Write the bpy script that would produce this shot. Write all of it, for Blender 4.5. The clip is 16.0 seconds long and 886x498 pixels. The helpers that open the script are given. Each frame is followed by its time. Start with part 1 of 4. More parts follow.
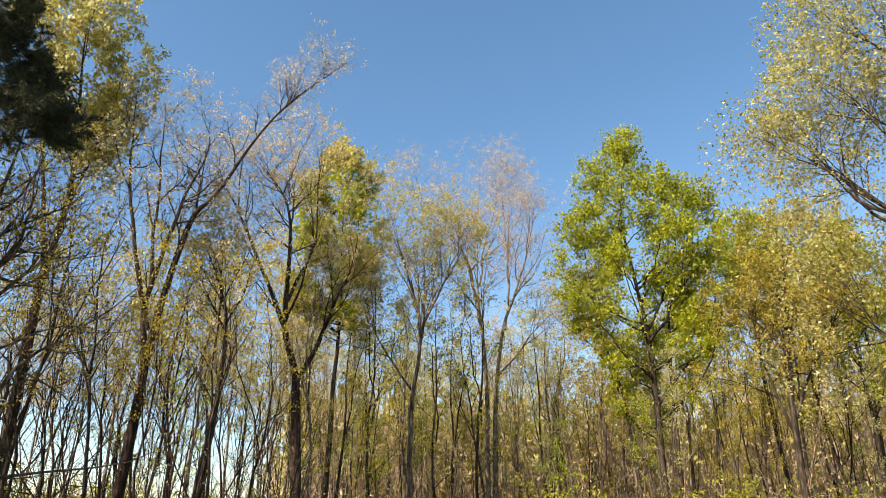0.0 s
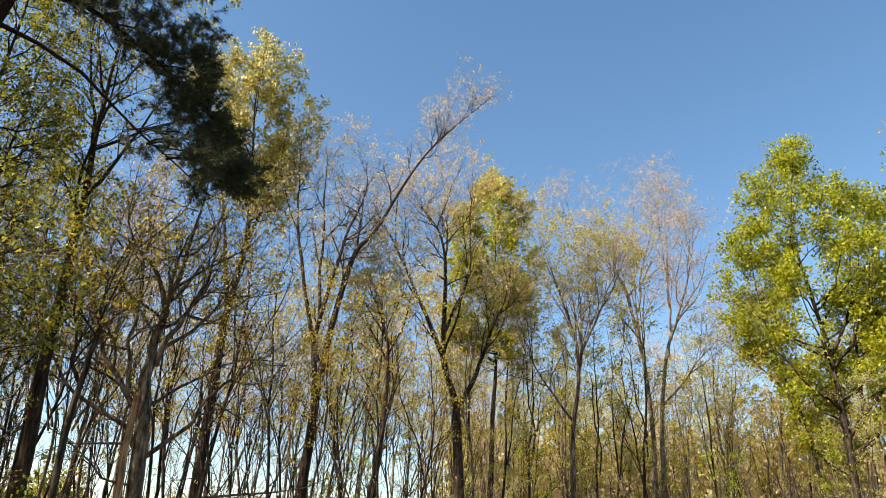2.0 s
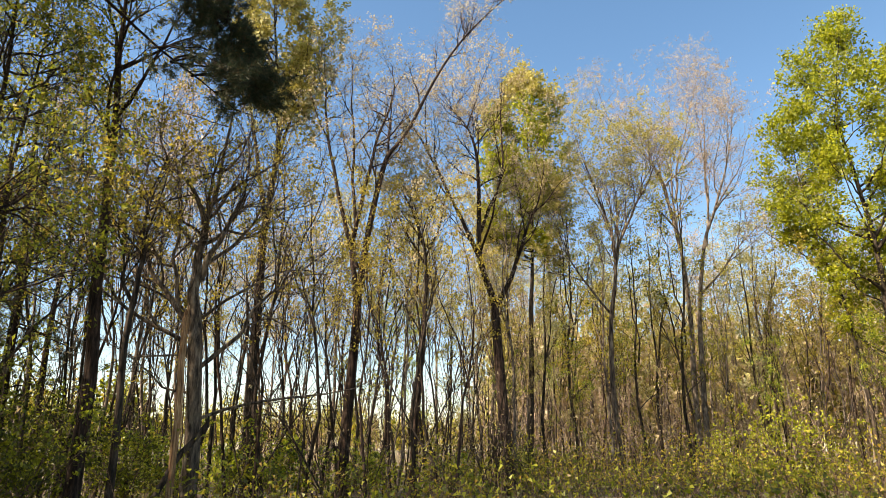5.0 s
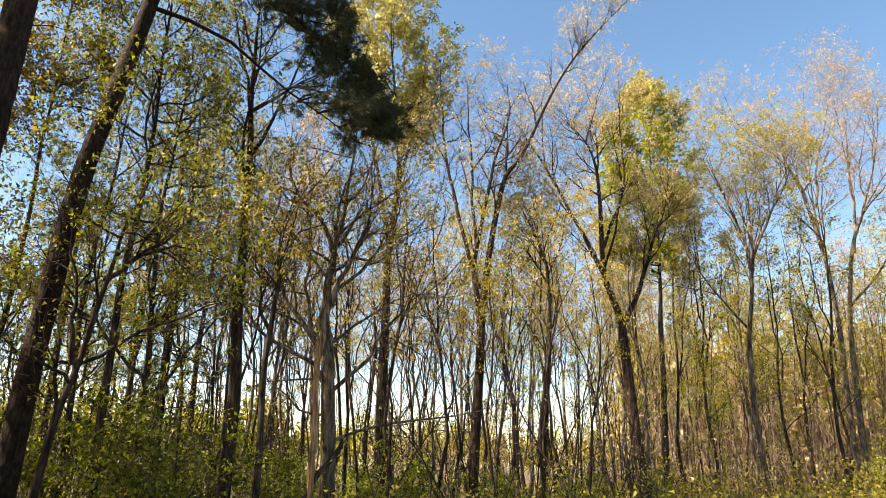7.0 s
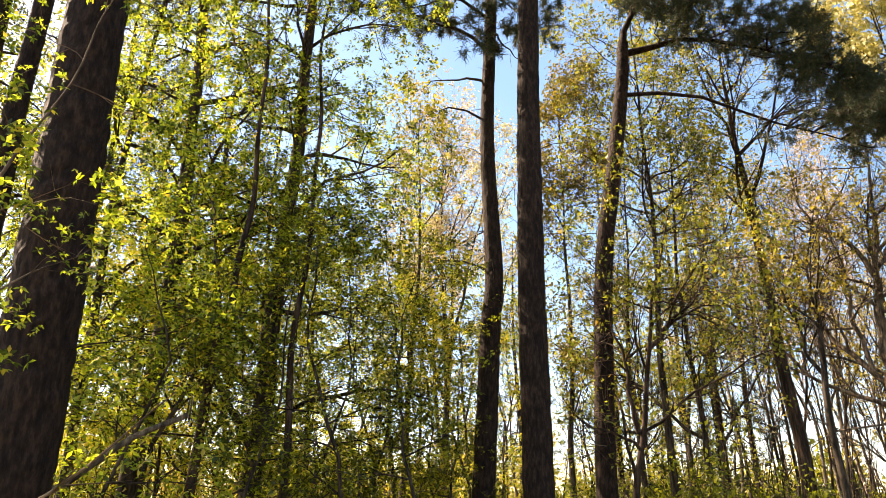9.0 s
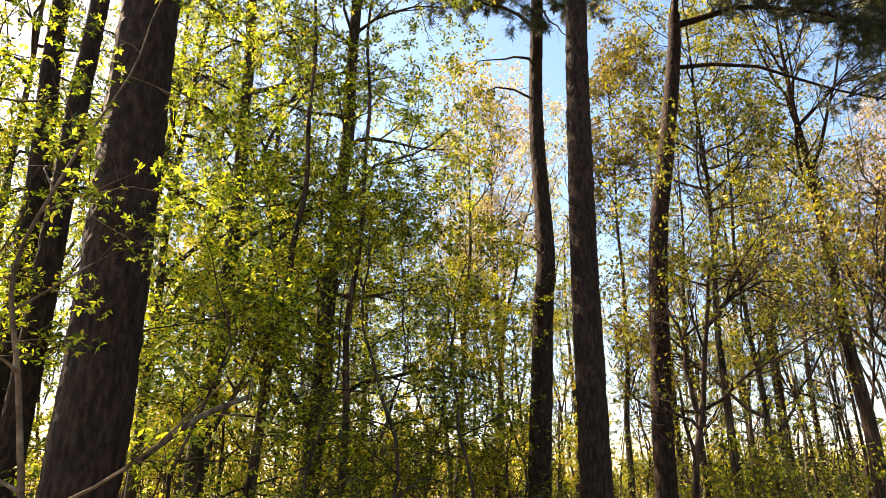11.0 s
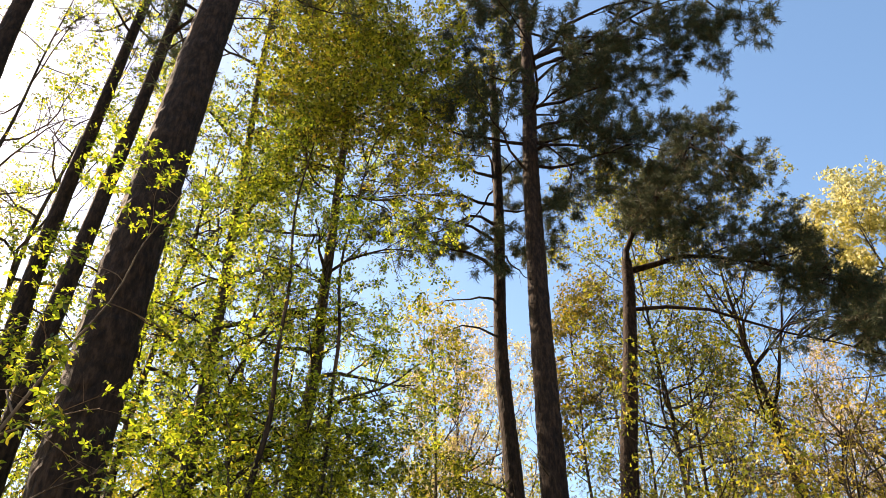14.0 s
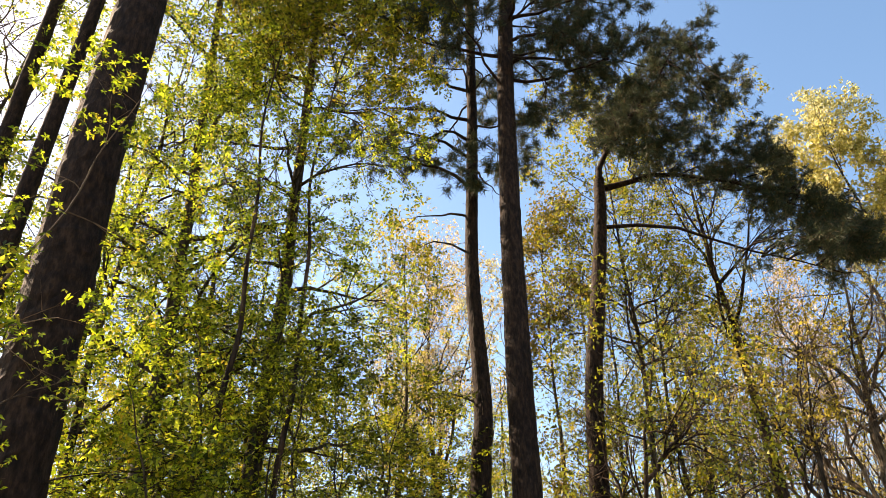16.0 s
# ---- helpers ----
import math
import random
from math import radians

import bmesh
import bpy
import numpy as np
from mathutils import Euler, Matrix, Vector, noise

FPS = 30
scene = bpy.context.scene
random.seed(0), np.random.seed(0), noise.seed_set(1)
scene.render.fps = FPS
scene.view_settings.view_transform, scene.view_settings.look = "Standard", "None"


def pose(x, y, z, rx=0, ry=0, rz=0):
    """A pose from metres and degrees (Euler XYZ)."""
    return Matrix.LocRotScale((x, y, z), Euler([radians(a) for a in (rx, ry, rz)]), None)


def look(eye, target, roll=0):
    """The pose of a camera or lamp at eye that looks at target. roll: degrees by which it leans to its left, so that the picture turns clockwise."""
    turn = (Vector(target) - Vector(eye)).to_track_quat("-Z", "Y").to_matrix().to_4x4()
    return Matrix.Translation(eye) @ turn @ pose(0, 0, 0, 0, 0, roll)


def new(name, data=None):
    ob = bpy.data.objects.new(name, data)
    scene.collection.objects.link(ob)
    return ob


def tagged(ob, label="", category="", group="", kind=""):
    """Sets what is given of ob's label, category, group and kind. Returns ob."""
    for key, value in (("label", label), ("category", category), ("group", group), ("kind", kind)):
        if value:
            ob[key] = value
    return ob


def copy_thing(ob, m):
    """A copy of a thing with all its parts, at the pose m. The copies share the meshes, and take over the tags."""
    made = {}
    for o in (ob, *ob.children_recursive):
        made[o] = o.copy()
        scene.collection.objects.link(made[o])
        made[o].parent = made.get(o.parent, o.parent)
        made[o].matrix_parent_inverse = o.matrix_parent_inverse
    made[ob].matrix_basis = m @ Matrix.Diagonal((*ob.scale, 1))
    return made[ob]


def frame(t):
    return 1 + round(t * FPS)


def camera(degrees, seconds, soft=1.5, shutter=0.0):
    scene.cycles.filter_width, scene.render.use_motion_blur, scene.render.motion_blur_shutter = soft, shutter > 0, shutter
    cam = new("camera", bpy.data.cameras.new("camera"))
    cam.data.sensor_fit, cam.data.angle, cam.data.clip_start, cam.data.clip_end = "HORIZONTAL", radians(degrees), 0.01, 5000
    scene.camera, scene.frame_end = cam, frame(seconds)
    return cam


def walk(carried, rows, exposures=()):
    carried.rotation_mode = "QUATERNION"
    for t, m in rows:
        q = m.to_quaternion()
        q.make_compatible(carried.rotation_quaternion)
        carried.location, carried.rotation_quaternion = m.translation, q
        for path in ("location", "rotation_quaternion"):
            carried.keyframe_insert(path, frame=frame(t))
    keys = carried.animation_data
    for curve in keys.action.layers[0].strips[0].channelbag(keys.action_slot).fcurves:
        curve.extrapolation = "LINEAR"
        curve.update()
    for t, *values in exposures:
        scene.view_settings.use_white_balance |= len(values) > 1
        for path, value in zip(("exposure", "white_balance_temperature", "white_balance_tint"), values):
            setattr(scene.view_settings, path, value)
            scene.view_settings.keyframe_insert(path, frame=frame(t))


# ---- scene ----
cam = camera(63.72, 16.0, soft=0.65)
PATH = [
    (0.0, pose(-0.018, 0.469, 1.531, 111.83, 0.37, 0.22)),
    (0.5, pose(-0.039, 0.434, 1.527, 113.48, -1.11, 3.43)),
    (1.0, pose(-0.043, 0.420, 1.531, 113.76, -1.54, 4.14)),
    (1.5, pose(-0.055, 0.400, 1.530, 113.86, -1.97, 7.98)),
    (2.0, pose(-0.066, 0.383, 1.523, 113.92, -2.14, 12.35)),
    (2.5, pose(-0.071, 0.365, 1.513, 114.08, -2.57, 14.02)),
    (3.0, pose(-0.067, 0.356, 1.525, 114.14, -1.63, 16.62)),
    (3.5, pose(-0.067, 0.346, 1.528, 114.76, -1.13, 17.56)),
    (4.0, pose(-0.062, 0.352, 1.534, 112.81, -0.86, 16.97)),
    (4.2, pose(-0.061, 0.360, 1.542, 110.73, -0.78, 16.15)),
    (6.3, pose(-0.054, 0.286, 1.773, 104.10, -0.60, 16.11)),
    (6.5, pose(-0.052, 0.286, 1.770, 104.74, -0.50, 17.80)),
    (7.0, pose(-0.042, 0.291, 1.754, 106.95, -1.03, 25.81)),
    (7.5, pose(-0.043, 0.235, 1.736, 108.67, -1.55, 38.47)),
    (8.0, pose(-0.069, 0.149, 1.727, 109.45, -0.80, 49.44)),
    (8.5, pose(-0.067, 0.082, 1.713, 109.72, -0.70, 58.58)),
    (9.0, pose(-0.006, 0.037, 1.693, 111.22, -0.14, 67.50)),
    (9.5, pose(0.030, 0.052, 1.692, 111.65, -0.68, 74.32)),
    (10.0, pose(0.043, 0.052, 1.703, 110.93, -1.01, 74.47)),
    (10.2, pose(0.038, 0.058, 1.702, 110.12, -0.57, 73.56)),
    (12.3, pose(-0.040, -0.038, 1.592, 111.22, -0.05, 69.66)),
    (12.5, pose(-0.037, -0.037, 1.587, 112.93, -0.10, 70.04)),
    (13.0, pose(-0.025, -0.028, 1.574, 118.90, 0.09, 70.76)),
    (13.5, pose(0.005, -0.042, 1.552, 124.18, 0.18, 69.64)),
    (14.0, pose(0.032, -0.035, 1.517, 129.05, 0.56, 69.01)),
    (14.5, pose(0.024, -0.021, 1.528, 129.94, 1.19, 68.46)),
    (15.0, pose(0.019, -0.027, 1.529, 128.83, 2.18, 66.60)),
    (15.5, pose(-0.020, 0.008, 1.536, 127.02, 2.45, 64.88)),
    (16.0, pose(-0.048, 0.033, 1.527, 122.47, 1.33, 66.94)),
]
SKY_STRENGTH, SUN_STRENGTH = 0.1, 5.0
SUN_TURN, SUN_RISE = 130.0, 40.0   # degrees anticlockwise from the first view, degrees over the horizon

walk(cam, PATH, [(0.0, 1.3, 7200, 13), (4.0, 1.3, 7500, 14), (6.5, 1.62, 7700, 16), (7.5, 1.62, 8000, 18), (8.0, 1.86, 8200, 20), (9.0, 2.12, 8500, 22),
                (10.0, 2.1, 8500, 22), (12.5, 2.16, 8500, 22), (13.5, 1.96, 8500, 20), (16.0, 1.9, 8600, 20)])

# ---- light ----
world = bpy.data.worlds.new("sky")
scene.world = world
world.use_nodes = True
wn = world.node_tree
sky = wn.nodes.new("ShaderNodeTexSky")
sky.sky_type = "NISHITA"
sky.sun_disc = False
sky.sun_elevation = radians(SUN_RISE)
sky.sun_rotation = radians(-SUN_TURN)
sky.air_density, sky.dust_density, sky.ozone_density = 1.0, 0.6, 1.0
wn.nodes["Background"].inputs["Strength"].default_value = SKY_STRENGTH
deep = wn.nodes.new("ShaderNodeHueSaturation")
deep.inputs["Hue"].default_value, deep.inputs["Saturation"].default_value = 0.496, 1.22
wn.links.new(sky.outputs["Color"], deep.inputs["Color"])
wn.links.new(deep.outputs["Color"], wn.nodes["Background"].inputs["Color"])

sun = new("sun", bpy.data.lights.new("sun", "SUN"))
sun.data.energy, sun.data.angle, sun.data.color = SUN_STRENGTH, radians(0.53), (1.0, 0.91, 0.77)
sa, se = radians(SUN_TURN), radians(SUN_RISE)
sun.matrix_world = look((-60 * math.sin(sa) * math.cos(se), 60 * math.cos(sa) * math.cos(se), 60 * math.sin(se)), (0, 0, 0))


# ---- materials ----
def nodes_of(name):
    m = bpy.data.materials.new(name)
    m.use_nodes = True
    t = m.node_tree
    t.nodes.clear()
    return m, t, t.nodes.new("ShaderNodeOutputMaterial")


def ramp(t, fac, stops):
    r = t.nodes.new("ShaderNodeValToRGB")
    while len(r.color_ramp.elements) < len(stops):
        r.color_ramp.elements.new(0.5)
    for e, (p, c) in zip(r.color_ramp.elements, stops):
        e.position, e.color = p, (*c, 1)
    t.links.new(fac, r.inputs["Fac"])
    return r.outputs["Color"]


def leaf_material(name, colours, glow=0.5, gloss=0.03):
    """A thin leaf: it reflects and lets light through; every leaf takes its own shade of the given colours."""
    m, t, out = nodes_of(name)
    geo = t.nodes.new("ShaderNodeNewGeometry")
    n = len(colours)
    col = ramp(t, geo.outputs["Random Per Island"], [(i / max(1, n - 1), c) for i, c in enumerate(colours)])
    noise_tex = t.nodes.new("ShaderNodeTexNoise")
    noise_tex.inputs["Scale"].default_value = 0.7
    place = t.nodes.new("ShaderNodeTexCoord")
    t.links.new(place.outputs["Object"], noise_tex.inputs["Vector"])
    hue = t.nodes.new("ShaderNodeHueSaturation")
    span = t.nodes.new("ShaderNodeMapRange")
    span.inputs["To Min"].default_value, span.inputs["To Max"].default_value = 0.75, 1.25
    t.links.new(noise_tex.outputs["Fac"], span.inputs["Value"])
    t.links.new(span.outputs["Result"], hue.inputs["Value"])
    t.links.new(col, hue.inputs["Color"])
    dif, tra, glo = (t.nodes.new("ShaderNodeBsdf" + k) for k in ("Diffuse", "Translucent", "Glossy"))
    glo.inputs["Roughness"].default_value = 0.45
    for s in (dif, tra):
        t.links.new(hue.outputs["Color"], s.inputs["Color"])
    a, b = t.nodes.new("ShaderNodeMixShader"), t.nodes.new("ShaderNodeMixShader")
    a.inputs["Fac"].default_value, b.inputs["Fac"].default_value = glow, gloss
    t.links.new(dif.outputs[0], a.inputs[1]), t.links.new(tra.outputs[0], a.inputs[2])
    t.links.new(a.outputs[0], b.inputs[1]), t.links.new(glo.outputs[0], b.inputs[2])
    t.links.new(b.outputs[0], out.inputs["Surface"])
    return m


def bark_material(name, dark, mid, pale, grain=(14, 14, 2.2), blotch=1.4, bump=0.6, patchy=1.0):
    """Bark: upright grain, lichen-like blotches, rough relief."""
    m, t, out = nodes_of(name)
    bsdf = t.nodes.new("ShaderNodeBsdfPrincipled")
    bsdf.inputs["Roughness"].default_value = 0.9
    bsdf.inputs["Specular IOR Level"].default_value = 0.2
    place = t.nodes.new("ShaderNodeTexCoord")
    mapping = t.nodes.new("ShaderNodeMapping")
    mapping.inputs["Scale"].default_value = grain
    t.links.new(place.outputs["Object"], mapping.inputs["Vector"])
    fine, wide = t.nodes.new("ShaderNodeTexNoise"), t.nodes.new("ShaderNodeTexNoise")
    fine.inputs["Scale"].default_value, fine.inputs["Detail"].default_value, fine.inputs["Roughness"].default_value = 1.0, 6, 0.65
    wide.inputs["Scale"].default_value, wide.inputs["Detail"].default_value = blotch, 4
    t.links.new(mapping.outputs["Vector"], fine.inputs["Vector"])
    t.links.new(place.outputs["Object"], wide.inputs["Vector"])
    base = ramp(t, fine.outputs["Fac"], [(0.36, dark), (0.5, mid), (0.66, pale)])
    stain = ramp(t, wide.outputs["Fac"], [(0.35, (0.62, 0.6, 0.58)), (0.5, (1, 1, 1)), (0.68, (1.35, 1.33, 1.28))])
    mul = t.nodes.new("ShaderNodeMix")
    mul.data_type, mul.blend_type = "RGBA", "MULTIPLY"
    mul.inputs["Factor"].default_value = patchy
    t.links.new(base, mul.inputs["A"]), t.links.new(stain, mul.inputs["B"])
    t.links.new(mul.outputs["Result"], bsdf.inputs["Base Color"])
    bp = t.nodes.new("ShaderNodeBump")
    bp.inputs["Strength"].default_value, bp.inputs["Distance"].default_value = bump, 0.02
    t.links.new(fine.outputs["Fac"], bp.inputs["Height"])
    t.links.new(bp.outputs["Normal"], bsdf.inputs["Normal"])
    t.links.new(bsdf.outputs[0], out.inputs["Surface"])
    return m


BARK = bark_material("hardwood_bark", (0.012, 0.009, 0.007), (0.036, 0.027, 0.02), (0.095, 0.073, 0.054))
BARK_GREY = bark_material("grey_bark", (0.045, 0.034, 0.027), (0.145, 0.114, 0.088), (0.31, 0.255, 0.2), grain=(9, 9, 3))
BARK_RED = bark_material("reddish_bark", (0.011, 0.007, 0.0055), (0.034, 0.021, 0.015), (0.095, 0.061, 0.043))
# Near-black stops: the canopy's shade on the pine trunks is put into the bark.
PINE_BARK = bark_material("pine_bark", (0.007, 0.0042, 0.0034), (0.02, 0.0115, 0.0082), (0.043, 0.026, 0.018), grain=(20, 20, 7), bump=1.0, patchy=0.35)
# Paler copy of the bark: sunlight on stems and limbs is put into the colour.
SUNNY_BARK = bark_material("sunlit_grey_bark", (0.025, 0.018, 0.014), (0.1, 0.075, 0.055), (0.25, 0.195, 0.14), grain=(12, 12, 2.2))
TWIG = bark_material("twig_bark", (0.045, 0.03, 0.02), (0.11, 0.074, 0.05), (0.21, 0.15, 0.105), grain=(6, 6, 6))
TWIG_PALE = bark_material("pale_twig_bark", (0.145, 0.098, 0.07), (0.275, 0.195, 0.14), (0.42, 0.32, 0.235), grain=(6, 6, 6))
DEAD_WOOD = bark_material("weathered_wood", (0.12, 0.06, 0.03), (0.32, 0.18, 0.09), (0.52, 0.34, 0.19), grain=(30, 30, 1.6))
LEAF_GREEN = leaf_material("fresh_green_leaf", [(0.14, 0.168, 0.008), (0.28, 0.308, 0.012), (0.46, 0.455, 0.026)])
# Dark stops stand in for leaves in shade, bright ones for sunlit leaves.
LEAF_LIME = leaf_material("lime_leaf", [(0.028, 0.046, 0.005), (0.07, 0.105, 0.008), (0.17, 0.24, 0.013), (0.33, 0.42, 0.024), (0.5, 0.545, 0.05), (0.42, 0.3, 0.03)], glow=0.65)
# Darker copy of the lime leaf: shade on low foliage put into its colour.
LEAF_GREEN_SHADED = leaf_material("shaded_green_leaf", [(0.028, 0.036, 0.004), (0.07, 0.084, 0.006), (0.17, 0.195, 0.01), (0.4, 0.42, 0.024)], glow=0.55)
# Dimmed olive: the shade these crowns stand in is put into the leaf colour.
LEAF_SHADE = leaf_material("shaded_olive_leaf", [(0.04, 0.05, 0.006), (0.11, 0.128, 0.01), (0.25, 0.275, 0.016), (0.38, 0.38, 0.03), (0.3, 0.18, 0.025)], glow=0.5)
LEAF_YELLOW = leaf_material("yellow_young_leaf", [(0.25, 0.235, 0.08), (0.42, 0.4, 0.165), (0.57, 0.54, 0.28)])
LEAF_OLIVE = leaf_material("olive_young_leaf", [(0.14, 0.108, 0.013), (0.36, 0.295, 0.032), (0.56, 0.43, 0.065)])
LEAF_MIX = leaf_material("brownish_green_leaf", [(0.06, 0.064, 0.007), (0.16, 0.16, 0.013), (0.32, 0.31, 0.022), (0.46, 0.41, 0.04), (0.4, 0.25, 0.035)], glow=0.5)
LEAF_GOLD = leaf_material("golden_lime_leaf", [(0.22, 0.27, 0.012), (0.42, 0.42, 0.025), (0.6, 0.43, 0.05)])
LEAF_AMBER = leaf_material("amber_young_leaf", [(0.26, 0.225, 0.04), (0.43, 0.375, 0.085), (0.58, 0.505, 0.18)])
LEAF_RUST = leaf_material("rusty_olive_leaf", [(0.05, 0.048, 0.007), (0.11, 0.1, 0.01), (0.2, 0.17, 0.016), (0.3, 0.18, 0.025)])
LEAF_PALE = leaf_material("pale_catkin", [(0.22, 0.195, 0.045), (0.4, 0.365, 0.1), (0.55, 0.5, 0.18)])
LEAF_TAN = leaf_material("tan_bud", [(0.34, 0.25, 0.12), (0.52, 0.41, 0.21), (0.68, 0.57, 0.33)])
LEAF_PINK = leaf_material("pinkish_bud", [(0.38, 0.28, 0.18), (0.5, 0.39, 0.26), (0.6, 0.5, 0.35)])
NEEDLE = leaf_material("pine_needle", [(0.022, 0.036, 0.02), (0.036, 0.054, 0.029), (0.058, 0.076, 0.039), (0.11, 0.078, 0.043)], glow=0.3, gloss=0.02)


# ---- growing tools ----
def mesh_of(name, verts, faces, material, smooth=True):
    me = bpy.data.meshes.new(name)
    v, f = np.asarray(verts, np.float32), np.asarray(faces, np.int32)
    me.vertices.add(len(v))
    me.vertices.foreach_set("co", v.ravel())
    me.loops.add(f.size)
    me.loops.foreach_set("vertex_index", f.ravel())
    me.polygons.add(len(f))
    me.polygons.foreach_set("loop_start", np.arange(len(f), dtype=np.int32) * f.shape[1])
    me.polygons.foreach_set("use_smooth", np.full(len(f), smooth))
    me.update(calc_edges=True)
    me.materials.append(material)
    return me


def part(name, me, parent, label="", kind=""):
    ob = new(name, me)
    ob.parent = parent
    return tagged(ob, label=label, kind=kind)


def thing(name, m, label, category, group=""):
    ob = new(name)
    ob.matrix_basis = m
    ob.empty_display_size = 0.3
    return tagged(ob, label=label, category=category, group=group)


def at(turn, far, spin=0.0, grow=1.0, tilt=0.0):
    """The pose of a thing on the ground, far metres off at that turn; its x runs to the right and its y away."""
    a = radians(turn)
    return pose(-far * math.sin(a), far * math.cos(a), 0, 0, 0, turn + spin) @ pose(0, 0, 0, tilt, 0, 0) @ Matrix.Scale(grow, 4)


def unit(v):
    return v / np.maximum(np.linalg.norm(v, axis=-1, keepdims=True), 1e-9)


def tubes(P, R, sides, relief=None):
    """Tapered tubes along many lines at once: points (B, K, 3), radii (B, K)."""
    B, K, _ = P.shape
    T = unit(np.gradient(P, axis=1))
    mean = unit(T.mean(1))
    ref = np.where(np.abs(mean[:, 2:3]) > 0.8, np.array([[1.0, 0, 0]]), np.array([[0, 0, 1.0]]))
    U = unit(np.cross(T, ref[:, None, :]))
    W = np.cross(T, U)
    a = np.arange(sides) * 2 * np.pi / sides
    r = R[:, :, None] * (np.ones((B, K, sides)) if relief is None else relief)
    V = P[:, :, None, :] + r[..., None] * (np.cos(a)[None, None, :, None] * U[:, :, None, :] + np.sin(a)[None, None, :, None] * W[:, :, None, :])
    i = np.arange(B * K * sides).reshape(B, K, sides)
    j = np.roll(i, -1, axis=2)
    F = np.stack([i[:, :-1], j[:, :-1], j[:, 1:], i[:, 1:]], -1).reshape(-1, 4)
    return V.reshape(-1, 3), F


def joined(pieces):
    vs, fs, n = [], [], 0
    for v, f in pieces:
        vs.append(v), fs.append(f + n)
        n += len(v)
    return np.concatenate(vs), np.concatenate(fs)


def spline(points, n):
    """A smooth line of n points through a few."""
    p = np.asarray(points, float)
    p = np.vstack([2 * p[0] - p[1], p, 2 * p[-1] - p[-2]])
    s = np.linspace(0, len(p) - 3 - 1e-6, n)
    k = s.astype(int)
    u = (s - k)[:, None]
    a, b, c, d = p[k], p[k + 1], p[k + 2], p[k + 3]
    return 0.5 * (2 * b + (c - a) * u + (2 * a - 5 * b + 4 * c - d) * u ** 2 + (3 * b - a - 3 * c + d) * u ** 3)


def along(P, i, t):
    """Places and ways at the shares t of the lines i."""
    K = P.shape[1]
    s = np.clip(t, 0, 0.9999) * (K - 1)
    k = s.astype(int)
    u = (s - k)[:, None]
    a, b = P[i, k], P[i, k + 1]
    return a * (1 - u) + b * u, unit(b - a), k, u[:, 0]


def sprout(rng, P, R, n, span, length, angle, rise, wob, K, thin=0.011, full=0.55):
    """n side branches on each line, between the shares span of it. full: how much shorter they get towards its end."""
    B = len(P)
    i = np.repeat(np.arange(B), n)
    base = (np.tile(np.arange(n), B) + rng.random(B * n)) / n
    t = span[0] + (span[1] - span[0]) * base
    p, way, k, u = along(P, i, t)
    r = R[i, k] * (1 - u) + R[i, np.minimum(k + 1, R.shape[1] - 1)] * u
    x = unit(np.cross(way, unit(rng.normal(size=(B * n, 3)))))
    spin = (np.tile(np.arange(n), B) * 2.4 + np.repeat(rng.random(B) * 6.3, n) + rng.normal(0, 0.4, B * n))
    ref = np.where(np.abs(way[:, 2:3]) > 0.9, np.array([[1.0, 0, 0]]), np.array([[0, 0, 1.0]]))
    e1 = unit(np.cross(way, ref))
    e2 = np.cross(way, e1)
    x = np.cos(spin)[:, None] * e1 + np.sin(spin)[:, None] * e2
    ang = np.radians(rng.uniform(angle[0], angle[1], B * n))[:, None]
    d = np.cos(ang) * way + np.sin(ang) * x
    L = length * rng.uniform(0.6, 1.2, B * n) * (1 - full * base)
    rad = np.minimum(r * 0.7, L * thin + 0.003)
    Q = np.empty((B * n, K, 3))
    Q[:, 0] = p
    for s in range(1, K):
        d = unit(d + np.array([0, 0, rise / K]) + rng.normal(0, wob, (B * n, 3)))
        Q[:, s] = Q[:, s - 1] + d * (L / (K - 1))[:, None]
    S = rad[:, None] * np.linspace(1, 0.22, K)[None, :]
    return Q, S


def frames_for(rng, n, up=0.3):
    """Random leaf bearings: along, across, normal."""
    a = unit(rng.normal(size=(n, 3)) + np.array([0, 0, -up]))
    b = unit(np.cross(a, rng.normal(size=(n, 3))))
    return a, b, np.cross(a, b)


def small_leaves_at(rng, C, size):
    """A small pointed leaf at each place, for trees some way off."""
    n = len(C)
    a, b, c = frames_for(rng, n)
    s = (size * rng.uniform(0.6, 1.4, n))[:, None]
    V = np.stack([C - 0.34 * s * b, C + 0.34 * s * b, C + s * a], 1).reshape(-1, 3)
    return V, np.arange(3 * n).reshape(n, 3)


def leaves_at(rng, C, size, width=0.6):
    """A small folded leaf at each place."""
    n = len(C)
    a, b, c = frames_for(rng, n)
    s = (size * rng.uniform(0.6, 1.3, n))[:, None]
    V = np.stack([C, C + s * (0.5 * a + width * 0.5 * b + 0.12 * c), C + s * a, C + s * (0.5 * a - width * 0.5 * b + 0.12 * c)], 1).reshape(-1, 3)
    return V, np.arange(4 * n).reshape(n, 4)


